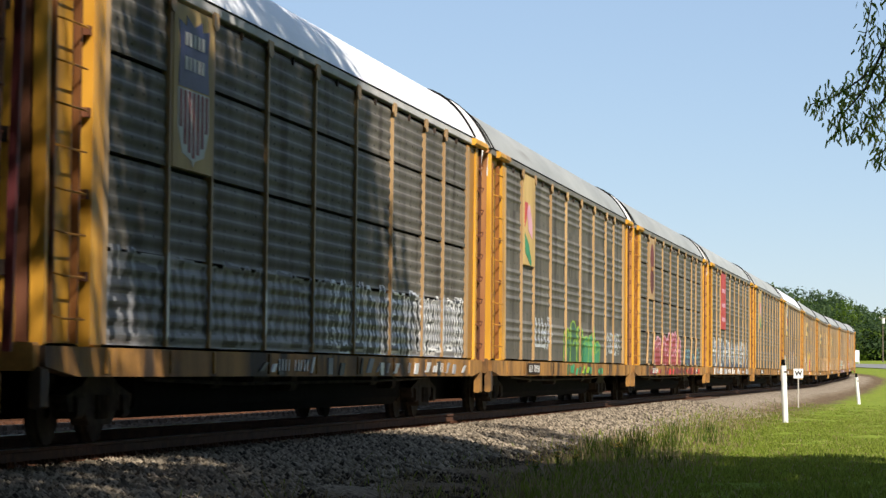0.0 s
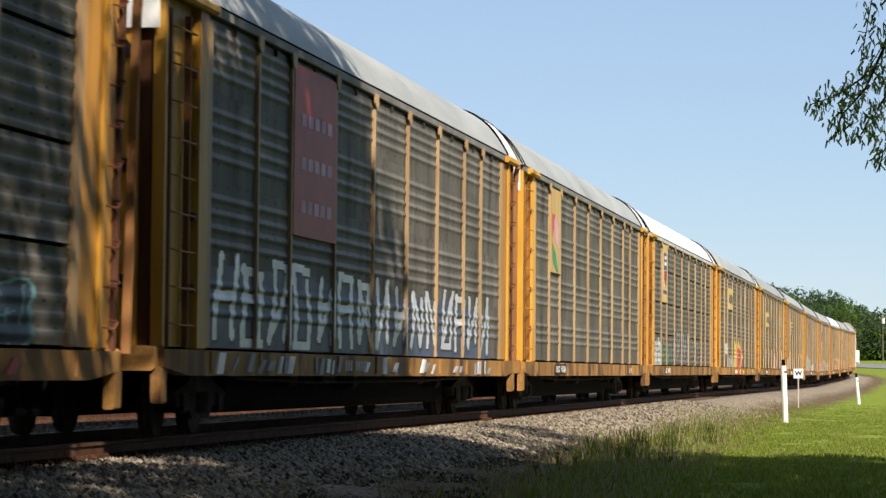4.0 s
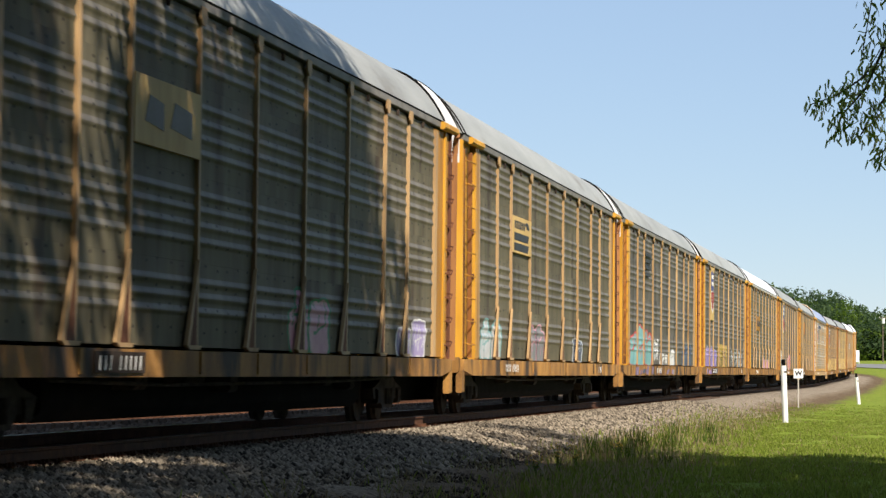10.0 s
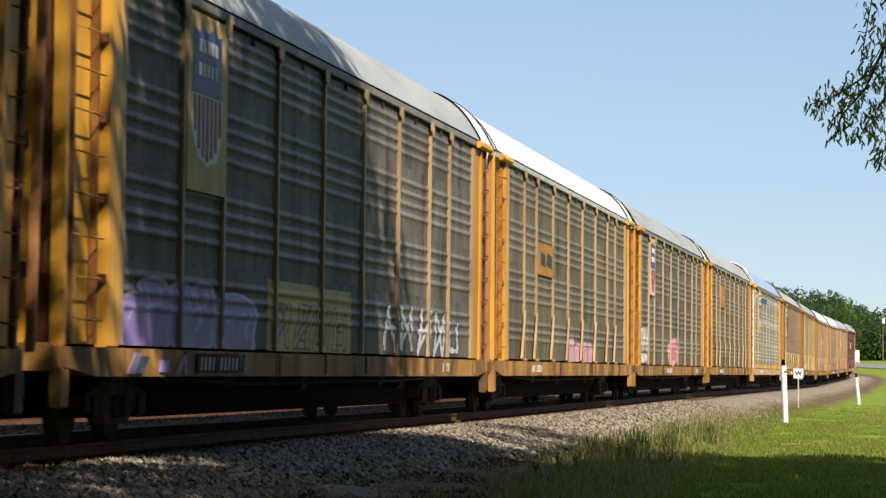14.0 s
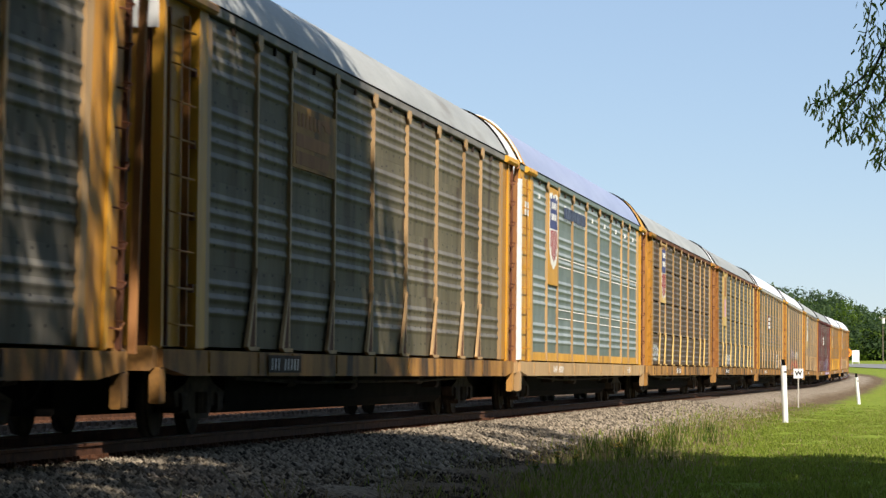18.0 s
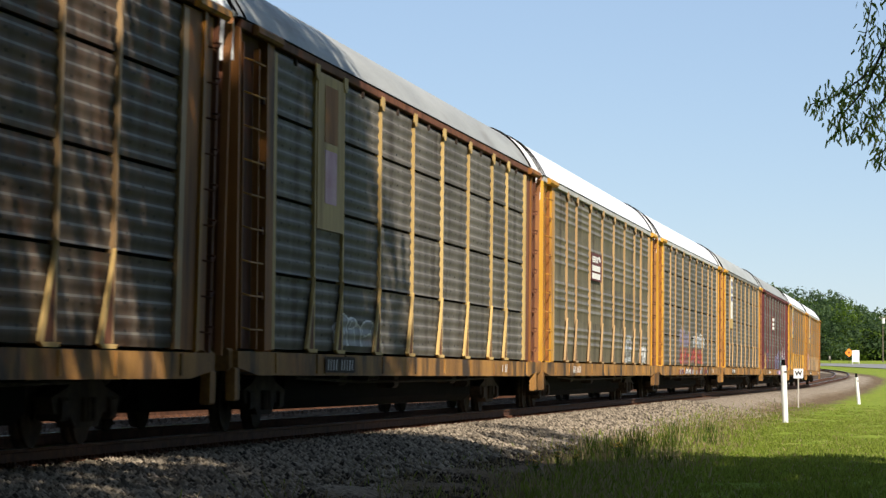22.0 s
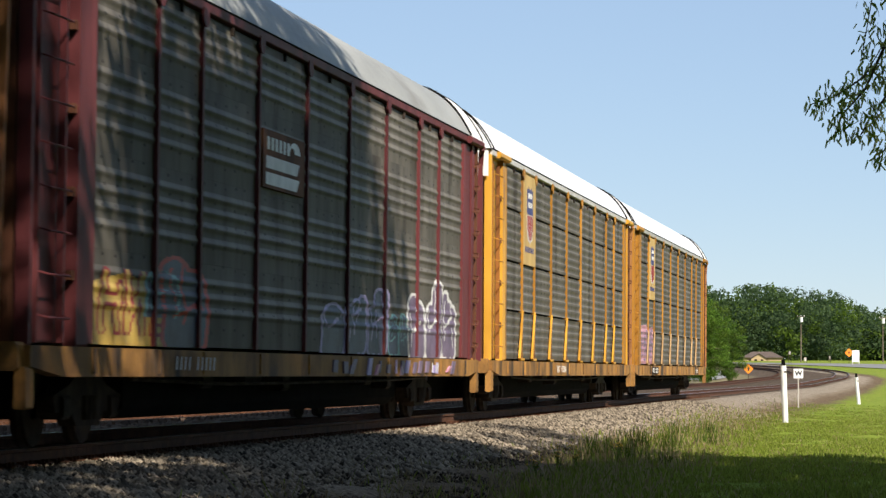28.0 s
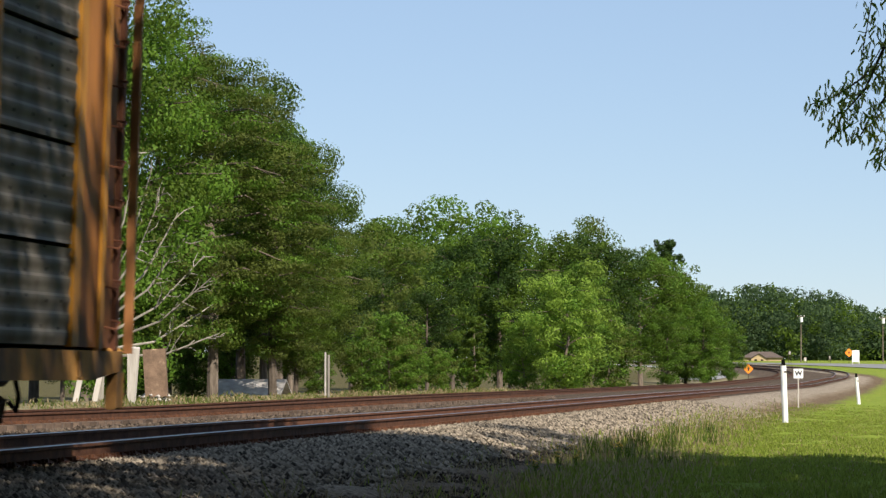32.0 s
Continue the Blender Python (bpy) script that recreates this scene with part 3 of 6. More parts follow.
    for i, u in enumerate(us):
        lift = .005 if i % 2 else 0
        v += [(u - H, y, crest(y) + lift) for y in ys]
    m = len(ys)
    for i in range(len(us) - 1):
        for j in range(m - 1):
            f.append((i * m + j, i * m + j + 1, (i + 1) * m + j + 1, (i + 1) * m + j))
    f.append(tuple(range(m)))
    f.append(tuple(range((len(us) - 1) * m, len(us) * m))[::-1])
    sh.add(v, f)
    part("roof", sh, style.roof, car)
    for u in (.03, .48):
        trim = Shape()
        trim.tube([(u - H, y, crest(y) + .012) for y in ys], .018, 5)
        part("roof_trim", trim, M_BLACK, car, "dark rubber trim")
    # pale closing hood over the rear end of the roof
    hood, v = Shape(), []
    for u in (CAR_LEN - .95, CAR_LEN + .38):
        v += [(u - H, y, crest(y) + .03) for y in ys] + [(u - H, y, crest(y) - .05) for y in ys[::-1]]
    hood.add(v, [(i, (i + 1) % (2 * m), 2 * m + (i + 1) % (2 * m), 2 * m + i) for i in range(2 * m)] + [(i, i + 1, 2 * m - 2 - i, 2 * m - 1 - i) for i in range(m - 1)] + [(2 * m + i, 4 * m - 1 - i, 4 * m - 2 - i, 2 * m + i + 1) for i in range(m - 1)])
    fresh = style.kind == "new"
    hood = part("roof_hood", hood, M_YELLOW if fresh else M_WHITE, car, "yellow roof end" if fresh else "white hood over the roof's end")
    for u in (CAR_LEN - .96, CAR_LEN + .38):
        part("roof_trim", Shape().tube([(u - H, y, crest(y) + .03) for y in ys], .02, 5), M_BLACK, hood, "dark rubber trim")
    # ends
    for sgn in (-1, 1):
        X = lambda d: sgn * (H - d)                  # d metres in from the end
        o = lambda a, b: (min(X(a), X(b)), max(X(a), X(b)))
        e = part("end_frame", Shape().box(*o(.16, .34), -1.36, -1.16, .95, 4.9).box(*o(.16, .34), 1.16, 1.36, .95, 4.9).box(*o(.16, .34), -1.16, 1.16, 4.7, 5.0), M_RUSTDARK, car)
        for side in (-1, 1):
            ys2 = sorted((side * .02, side * 1.25))
            ring = [(ys2[0], 1.0), (ys2[1], 1.0), (ys2[1], crest(ys2[1]) - .08), ((ys2[0] + ys2[1]) / 2, crest((ys2[0] + ys2[1]) / 2) - .05), (ys2[0], crest(ys2[0]) - .05)]
            yc = sorted((side * .02, side * 1.47))
            cap = [(yc[0], 4.30), (yc[1], 4.30), (yc[1], crest(yc[1]) - .04), ((yc[0] + yc[1]) / 2, crest((yc[0] + yc[1]) / 2) - .02), (yc[0], crest(yc[0]) - .02)]
            part("end_cap", Shape().prism(cap, *o(.04, .095)), M_WHITE, car)
            d = part("end_door", Shape().prism(ring, *o(.10, .155)), F if sgn < 0 else B, car)
            for zz in (1.6, 2.8, 4.0):
                part("hinge", Shape().box(*o(.02, .10), min(side * 1.08, side * 1.18), max(side * 1.08, side * 1.18), zz, zz + .14), M_TRUCK, d)
            # recessed bay plates and corner columns
            y0 = sorted((side * 1.38, side * 1.43))
            if sgn > 0:
                y0 = sorted((side * 1.40, side * 1.49))
            # near-black sheet, stands in for shade in the slits between end plates
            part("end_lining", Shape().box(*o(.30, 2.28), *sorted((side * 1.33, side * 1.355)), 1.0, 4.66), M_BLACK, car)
            top_z = 4.655 if sgn > 0 else 4.78
            for d0, d1 in ((.44, 1.60),) if sgn < 0 else ((.34, .60), (.70, 1.72)):
                part("end_bay_plate", Shape().box(*o(d0, d1), *y0, 1.0, top_z), F if sgn < 0 and F is M_YELLOW else B, car)
            c0 = sorted((side * 1.39, side * 1.52))
            part("corner_column", Shape().box(*(o(1.70, 2.12) if sgn < 0 else o(.70, .84)), *c0, .97, 4.7, cut=.02), F, car)
            if side < 0:
                for i in range(9):
                    z = 1.2 + i * .39
                    if sgn > 0:
                        part("grab_iron", Shape().tube([(X(.56), -1.48, z), (X(.50), -1.59, z - .02), (X(.36), -1.59, z + .05), (X(.30), -1.48, z + .07)], .012, 5), M_RUSTDARK, car)
                    elif i % 2:
                        part("hinge", Shape().box(*o(1.595, 1.705), -1.50, -1.40, z, z + .09), M_RUSTDARK, car)
            part("end_column", Shape().box(*o(.15, .25), *c0, .97, 4.7, cut=.015), M_RUSTDARK if sgn > 0 else F, car)
            b0 = sorted((side * 1.50, side * 1.61))
            sh = Shape().box(*(o(.8, 2.25) if sgn < 0 else o(-.05, 1.4)), *b0, 4.67, 4.79, cut=.03)
            part("eave_bracket", sh, F, car)
            # hand rail standing off the end
            if sgn > 0:
              part("corner_rail", Shape().tube([(X(-.02), side * 1.58, 4.68), (X(-.26), side * 1.52, 4.60), (X(-.32), side * 1.50, 4.40)], .05, 6)
                 .box(*o(-.34, -.27), *sorted((side * 1.46, side * 1.54)), .95, 4.42), M_RUSTPOST if F is not M_REDPOST else F, car)
            st = Shape().box(*o(.0, .26), *sorted((side * 1.44, side * 1.55)), .40, .78, cut=.02)
            part("corner_step", st, style.sill, car)
        part("end_sill", Shape().box(*o(-.1, .3), -1.5, 1.5, .74, 1.0, cut=.03), style.sill, car)
        part("coupler", Shape().box(*o(-.62, .4), -.11, .11, .62, .86, cut=.03).box(*o(-.66, -.36), -.18, .14, .58, .9, cut=.05), M_TRUCK, car)
        part("air_hose", Shape().tube([(X(-.1), -.4, .72), (X(-.35), -.38, .5), (X(-.55), -.3, .34), (X(-.62), -.2, .42)], .025, 6), M_BLACK, car)
    ladder_parts(car, .40, 1.30, M_BAYRUST if style.frame is M_YELLOW else F)
    for u in (3.65, CAR_LEN - 3.65):
        truck_parts(car, u)
    return car


YEL = Style(M_PANEL, M_POST, M_YELLOW, M_BAY, M_SILL, M_ROOF_G, "grouped", False, None, "old", M_FASCIA, .90)
STYLES = {
    "plain": YEL,
    "plain_gusset": YEL._replace(gusset=M_POST, panel=M_PANEL_BROWN),
    "plain_white": YEL._replace(roof=M_ROOF_W, rail=M_FASCIA_W, panel=M_PANEL_BROWN, gusset=M_POST),
    "rows": YEL._replace(gaps=True, pitch="even", roof=M_ROOF_W, rail=M_FASCIA_W),
    "rows_gusset": YEL._replace(post=M_BAY, gaps=True, pitch="even", roof=M_ROOF_W, rail=M_FASCIA_W, gusset=M_YELLOW),
    "rows_rust": YEL._replace(rail=M_RUSTDARK, rise=.85, gaps=True, pitch="even", post=M_POST, frame=M_BAY, bay=M_BAYRUST, panel=M_PANEL_RUST, gusset=M_TAN),
    "rows_gusset_grey": YEL._replace(gaps=True, pitch="even", gusset=M_POST),
    "rows_last": YEL._replace(post=M_BAY, gaps=True, pitch="even", roof=M_ROOF_W, rail=M_FASCIA_W, gusset=M_POST, bay=M_BAYRUST, frame=M_BAY),
    "rows_faded": YEL._replace(rail=M_RUSTDARK, rise=.85, gaps=True, pitch="even", post=M_TAN, frame=M_BAYRUST, bay=M_RUSTDARK, gusset=M_TAN),
    "brown": YEL._replace(rail=M_REDPOST, post=M_REDPOST, frame=M_REDPOST, bay=M_REDPOST),
    "new": YEL._replace(rail=M_PANEL_NEW, rise=.97, post=M_POST, bay=M_YELLOW, sill=M_POST, panel=M_PANEL_NEW, roof=M_ROOF_B, kind="new"),
}


# ---- paint on the cars ----
ASPECT = 2.0


def spray(car, u0, u1, z0, z1, letters, fill, edge, seed, pitch, weight=.085):
    """Sprayed lettering that nobody can read: bent strokes with an outline, laid on the corrugated sheet."""
    rng = np.random.default_rng(seed)
    du = .07
    us, zs = np.arange(u0, u1, du), np.array(sorted(set(np.arange(z0, z1, .035)) | set(levels(z0, z1, pitch))))
    up = np.append(zs[1:], zs[-1] + .01)
    U, Z = np.meshgrid(us, zs)
    w = (u1 - u0) / letters
    hgt = z1 - z0
    dist = []
    for i in range(letters):
        D = np.full(U.shape, 9.0)
        cx = u0 + w * (i + .5)
        lean, top, low = rng.uniform(-.12, .22), rng.uniform(.82, .97), rng.uniform(.03, .16)
        bars = [((-.30, low), (-.30 + lean, top)), ((.28, low + rng.uniform(-.03, .1)), (.26 + lean, top - rng.uniform(0, .2)))]
        more = [((-.32 + lean, top), (.3 + lean, top - .05)), ((-.3, .5), (.3, .55)), ((-.32, low), (.32, low)), ((-.3 + lean, top), (.3, low)), ((-.3, low), (.3 + lean, top))]
        bars += [more[q] for q in rng.choice(5, rng.integers(1, 4), replace=False)]
        for (ax, az), (bx, bz) in bars:
            ax, bx, az, bz = cx + ax * w, cx + bx * w, z0 + az * hgt, z0 + bz * hgt
            vx, vz = (bx - ax) / ASPECT, bz - az
            t = np.clip(((U - ax) / ASPECT * vx + (Z - az) * vz) / (vx * vx + vz * vz + 1e-6), 0, 1)
            bend = .035 * np.sin(5 * t + i)
            D = np.minimum(D, np.hypot((U - ax) / ASPECT - t * vx + bend, Z - az - t * vz))
        dist.append(D)
    dist = np.array(dist)
    owner = dist.argmin(0)
    r = weight * min(1.0, hgt)
    whole = None
    for k in range(letters):
        D = np.where(owner == k, dist[k], 9.0)
        sh = Shape()
        for slot, mask in ((0, D < r), (1, (D >= r) & (D < r + .035))):
            for j, i in zip(*np.nonzero(mask)):
                a, b, c, d = U[j, i], U[j, i] + du, zs[j], up[j]
                ya, yb = -1.4765 - corr(c, pitch), -1.4765 - corr(d, pitch)
                sh.add([(a - H, ya, c), (b - H, ya, c), (b - H, yb, d), (a - H, yb, d)], [(0, 1, 2, 3)], slot)
        if sh.f:
            me = bpy.data.meshes.new("graffiti")
            me.from_pydata(sh.v, [], sh.f)
            me.materials.append(fill)
            me.materials.append(edge)
            me.polygons.foreach_set("material_index", sh.m)
            tagged(part("graffiti", me, fill, car), "sprayed graffiti letter")


def piece(car, u0, u1, z0, z1, letters, fill, edge, seed, pitch):
    """Swollen letters of one or two round-topped lobes with an outline and inner strokes; nobody can read them."""
    rng = np.random.default_rng(seed)
    du, w, hgt = .036, (u1 - u0) / letters, z1 - z0
    zs = np.array(sorted(set(np.arange(z0, z1, .022)) | set(levels(z0, z1, pitch))))
    for k in range(letters):
        cx = u0 + w * (k + .5)
        us = np.arange(cx - w * .62, cx + w * .62, du)
        X, Q = np.meshgrid((us - cx) / (w * .5), (zs[:-1] - z0) / hgt)
        X = X - rng.uniform(-.2, .2) * Q + .06 * np.sin(9 * Q + seed)
        D = np.full(X.shape, 9.0)
        lobes = rng.integers(1, 4)
        for i in range(lobes):
            c = (i - (lobes - 1) / 2) * 1.5 / lobes
            rad, top = rng.uniform(.95, 1.15) * (.95 if lobes == 1 else 1.15 / lobes ** .75), rng.uniform(.66, .98)
            tip = top - rad * .26
            dz = np.where(Q > tip, (Q - tip) / .26, np.where(Q < .1, (Q - .1) / .3, 0))
            D = np.minimum(D, np.hypot(X - c, dz) - rad)
        ink = np.abs(D + .07) < .085
        body = D < -.07
        for i in range(lobes + 1):
            c = (i - lobes / 2) * 1.25 / lobes + rng.uniform(-.1, .1)
            a, b = sorted(rng.uniform(.1, .8, 2))
            ink |= body & (np.abs(X - c - .07 * np.sin(14 * Q + i + seed)) < .045) & (Q > a) & (Q < b + .15)
        ink |= body & (np.abs(Q - rng.uniform(.3, .6) - .05 * np.sin(4 * X)) < .022) & (np.abs(X) < .5)
        sh = Shape()
        for j, i in zip(*np.nonzero(body | ink)):
            a, c, up = us[i], zs[j], zs[j + 1]
            ya, yb = -1.478 - corr(c, pitch), -1.478 - corr(up, pitch)
            sh.add([(a - H, ya, c), (a + du - H, ya, c), (a + du - H, yb, up), (a - H, yb, up)], [(0, 1, 2, 3)], 1 if ink[j, i] else 0)
        if sh.f:
            me = bpy.data.meshes.new("graffiti")
            me.from_pydata(sh.v, [], sh.f)
            me.materials.append(fill)
            me.materials.append(edge)
            me.polygons.foreach_set("material_index", sh.m)
            part("graffiti", me, fill, car, "sprayed graffiti letter")


def post_paint(car, u0, u1, top, materials, seed):
    """Sprayed paint that runs on over the feet of the side posts."""
    rng = np.random.default_rng(seed)
    for u in POSTS[1:-1]:
        if u0 < u < u1:
            t, b = top * rng.uniform(.86, 1.04), 1.01 + rng.uniform(0, .2)
            part("graffiti", Shape().slab([(u - .041 - H, b), (u + .041 - H, b + .05), (u + .041 - H, t), (u - .041 - H, t - .08)], -1.5195, -1.5165), materials[rng.integers(len(materials))], car, "sprayed paint on a post")


def sill_paint(car, u0, u1, materials, seed):
    """Sprayed paint that runs on over the sill in slanted patches."""
    rng = np.random.default_rng(seed)
    a = u0
    while a < u1:
        b = a + rng.uniform(.07, .34)
        o = rng.uniform(-.06, .34)
        t, low = rng.uniform(.84, .955), .705 + rng.uniform(0, .05)
        if rng.uniform() < .72:
            part("graffiti", Shape().slab([(a - H, low), (b - H, low), (b - H + o, t), (a - H + o, t)], -1.5825, -1.561), materials[rng.integers(len(materials))], car, "sprayed stroke on the sill")
        a = b + rng.uniform(.05, .55)


def field(car, outline, material, pitch, name="graffiti"):
    """A sprayed colour field inside an outline of (u, z) points."""
    us, zs = [a for a, _ in outline], [b for _, b in outline]
    sh, du, dz = Shape(), .07, .035
    n = len(outline)
    rows = sorted(set(np.arange(min(zs), max(zs), dz)) | set(levels(min(zs), max(zs), pitch)))
    for c, up in zip(rows, rows[1:]):
        for a in np.arange(min(us), max(us), du):
            inside = False
            for k in range(n):
                (x1, y1), (x2, y2) = outline[k], outline[k - 1]
                if (y1 > c) != (y2 > c) and a < (x2 - x1) * (c - y1) / (y2 - y1) + x1:
                    inside = not inside
            if inside:
                ya, yb = -1.474 - corr(c, pitch), -1.474 - corr(up, pitch)
                sh.add([(a - H, ya, c), (a + du - H, ya, c), (a + du - H, yb, up), (a - H, yb, up)], [(0, 1, 2, 3)])
    me = bpy.data.meshes.new(name)
    me.from_pydata(sh.v, [], sh.f)
    me.materials.append(material)
    part(name, me, material, car, "sprayed colour field")


def plate(car, u0, u1, z0, z1, material, label, name="sign_plate"):
    return part(name, Shape().box(u0 - H, u1 - H, -1.525, -1.47, z0, z1), material, car, label)


def flat(parent, name, outline, material, label="", y=-1.53):
    ring = [(a - H, b) for a, b in outline]
    return part(name, Shape().slab(ring, y, y + .004), material, parent, label)


def shield(parent, u, z, w, h, edged=False):
    """A blue and striped shield drawn as plain shapes."""
    top = [(u - w, z + h * .46), (u - w * .55, z + h * .43), (u - w * .5, z + h * .5), (u, z + h * .44), (u + w * .5, z + h * .5), (u + w * .55, z + h * .43), (u + w, z + h * .46),
           (u + w * .92, z + h * .3), (u + w, z + h * .02), (u - w, z + h * .02), (u - w * .92, z + h * .3)]
    edge = [(u - w * 1.12, z + h * .5), (u - w * .5, z + h * .53), (u, z + h * .48), (u + w * .5, z + h * .53), (u + w * 1.12, z + h * .5), (u + w * 1.03, z + h * .3), (u + w * 1.14, z), (u + w * 1.12, z - h * .27), (u + w * .75, z - h * .46), (u, z - h * .55), (u - w * .75, z - h * .46), (u - w * 1.12, z - h * .27), (u - w * 1.14, z), (u - w * 1.03, z + h * .3)]
    if edged:
        flat(parent, "shield_edge", edge, M_LETTER, y=-1.5275)
    flat(parent, "shield_top", top, M_NAVY)
    for zz in (.30, .14):
        for k in range(5):
            a = u + w * (-.62 + k * .27)
            flat(parent, "bar", [(a, z + h * zz), (a + w * .17, z + h * zz), (a + w * .17, z + h * (zz + .09)), (a, z + h * (zz + .09))], M_LETTER, y=-1.536)
    low = [(u - w, z + h * .01), (u + w, z + h * .01), (u + w, z - h * .25), (u + w * .7, z - h * .42), (u + w * .1, z - h * .46), (u, z - h * .5), (u - w * .1, z - h * .46), (u - w * .7, z - h * .42), (u - w, z - h * .25)]
    flat(parent, "shield_field", low, M_LETTER)
    for k in range(7):
        a = u + w * (-.92 + k * .28)
        cut = h * (.25, .36, .41, .44, .41, .36, .25)[k]
        flat(parent, "stripe", [(a, z - cut), (a + w * .15, z - cut), (a + w * .15, z), (a, z)], M_MAROON, y=-1.536)


def marks(car, u0, n, z=.76, patch=False):
    """The car's number, as plain slanted bars on the sill."""
    if patch:
        part("mark_patch", Shape().box(u0 - H, u0 + .19 * n + .2 - H, -1.585, -1.578, z - .03, z + .18), M_TRUCK, car, "dark painted patch")
    for k in range(n):
        if k != n // 2 - 1:
            a = u0 + .14 + k * .19
            part("bar", Shape().slab([(a - H, z), (a + .05 - H, z), (a + .085 - H, z + .14), (a + .035 - H, z + .14)], -1.589, -1.5855), M_LETTER, car)


def square_logo(car, u0, u1, z0, z1, ground, ink, kind):
    p = plate(car, u0, u1, z0, z1, ground, "faded painted square with a dark mark")
    w, h = u1 - u0, z1 - z0
    if kind == "wavy":
        for q, r in ((.14, .42), (.52, .86)):
            flat(p, "mark", [(u0 + q * w, z0 + .34 * h), (u0 + r * w, z0 + .26 * h), (u0 + r * w, z0 + .66 * h), (u0 + (q + .06) * w, z0 + .74 * h)], ink)
    if kind == "bars":
        for zz, t in ((.06, .21), (.34, .21)):
            flat(p, "mark", [(u0 + .06 * w, z0 + zz * h), (u0 + .8 * w, z0 + zz * h), (u0 + .86 * w, z0 + (zz + t) * h), (u0 + .06 * w, z0 + (zz + t) * h)], ink)
        for k in range(6):
            a = .08 + k * .095
            flat(p, "bar", [(u0 + a * w, z0 + .66 * h), (u0 + (a + .06) * w, z0 + .66 * h), (u0 + (a + .06) * w, z0 + .88 * h), (u0 + a * w, z0 + .88 * h)], ink)
        ring = [(.74 + .14 * math.cos(q), .72 + .2 * math.sin(q)) for q in np.linspace(0, math.pi, 8)] + [(.68 + .06 * math.cos(q), .72 + .1 * math.sin(q)) for q in np.linspace(math.pi, 0, 8)]
        flat(p, "mark", [(u0 + a * w, z0 + b * h) for a, b in ring], ink)
    return p


def banner(car, kind, low=2.55):
    """The tall painted plate in the narrow bay."""
    u0, u1, m = 4.82, 6.63, 5.72
    if kind == "shield":
        p = plate(car, u0, u1, low, 4.64, M_TAN, "tan plate with a blue and striped shield")
        shield(p, m, 3.74, .70, 1.6)
    elif kind == "pale_shield":
        p = plate(car, u0, u1, low, 4.64, M_TAN, "tan plate with a small faded shield")
        shield(p, m, 3.85, .48, 1.15)
        for k in range(7):
            flat(p, "bar", [(u0 + .2 + k * .2, low + .25), (u0 + .32 + k * .2, low + .25), (u0 + .32 + k * .2, low + .36), (u0 + .2 + k * .2, low + .36)], M_NAVY)
    elif kind == "yellow_shield":
        p = plate(car, u0, u1, low, 4.64, M_YELLOW, "bright yellow plate with a blue and striped shield")
        shield(p, m, 3.75, .66, 1.5, True)
    elif kind == "wedge":
        p = plate(car, u0, u1, low, 4.64, M_TAN, "tan plate with a red, white and green wedge")
        flat(p, "wedge", [(5.0, 4.1), (5.5, 4.1), (5.25, 3.75), (5.0, 3.6)], M_RED)
        flat(p, "wedge", [(5.3, 3.95), (5.75, 4.1), (6.2, 3.7), (6.2, 3.4), (5.6, 3.55)], M_PINK)
        flat(p, "wedge", [(5.0, 3.5), (5.6, 3.3), (6.1, 2.95), (6.0, 2.85), (5.1, 3.1)], M_GREEN)
    elif kind == "red":
        p = plate(car, 6.75, 9.55, 2.45, 4.6, M_RED, "red plate with plain pale bars")
        for zz in (3.85, 3.3, 2.75):
            for k in range(5):
                flat(p, "bar", [(7.2 + k * .42, zz), (7.5 + k * .42, zz), (7.5 + k * .42, zz + .16), (7.2 + k * .42, zz + .16)], M_PINK)
    elif kind == "stained":
        p = plate(car, u0, u1, low, 4.64, M_TAN, "tan plate stained with rust")
        flat(p, "stain", [(5.3, 3.3), (6.0, 3.2), (6.2, 3.9), (5.9, 4.3), (5.5, 4.2), (5.2, 3.8)], M_RUSTPOST)
    elif kind == "narrow":
        p = plate(car, u0, u1, low, 4.64, M_TAN, "tan plate with white strip and blue bars")
        flat(p, "strip", [(u0 + .2, low + .4), (u1 - .4, low + .4), (u1 - .4, 4.55), (u0 + .2, 4.55)], M_LETTER)
        for zz in (4.25, 3.95, 3.65):
            flat(p, "bar", [(u0 + .5, zz), (u1 - .55, zz), (u1 - .55, zz + .2), (u0 + .5, zz + .2)], M_NAVY, y=-1.536)
    elif kind == "oval":
        p = plate(car, u0, u1, low, 4.64, M_POST, "yellow plate with a faded red oval")
        for zz, h in ((4.05, .42), (3.45, .42)):
            ring = [(m + .55 * math.cos(a), zz + h * math.sin(a)) for a in np.linspace(0, 6.0, 20)]
            flat(p, "oval", ring, M_REDPOST)
        flat(p, "band", [(m - .3, 3.7), (m + .3, 3.7), (m + .3, 3.82), (m - .3, 3.82)], M_RUSTPOST, y=-1.536)
    elif kind == "faded":
        p = plate(car, u0, u1, low, 4.64, M_TAN, "tan plate with faded pink and white panels")
        flat(p, "panel_mark", [(m - .45, 3.75), (m + .45, 3.75), (m + .45, 4.5), (m - .45, 4.5)], M_RUSTPOST)
        flat(p, "panel_mark", [(m - .4, 2.95), (m + .4, 2.95), (m + .4, 3.65), (m - .4, 3.65)], M_PINK)


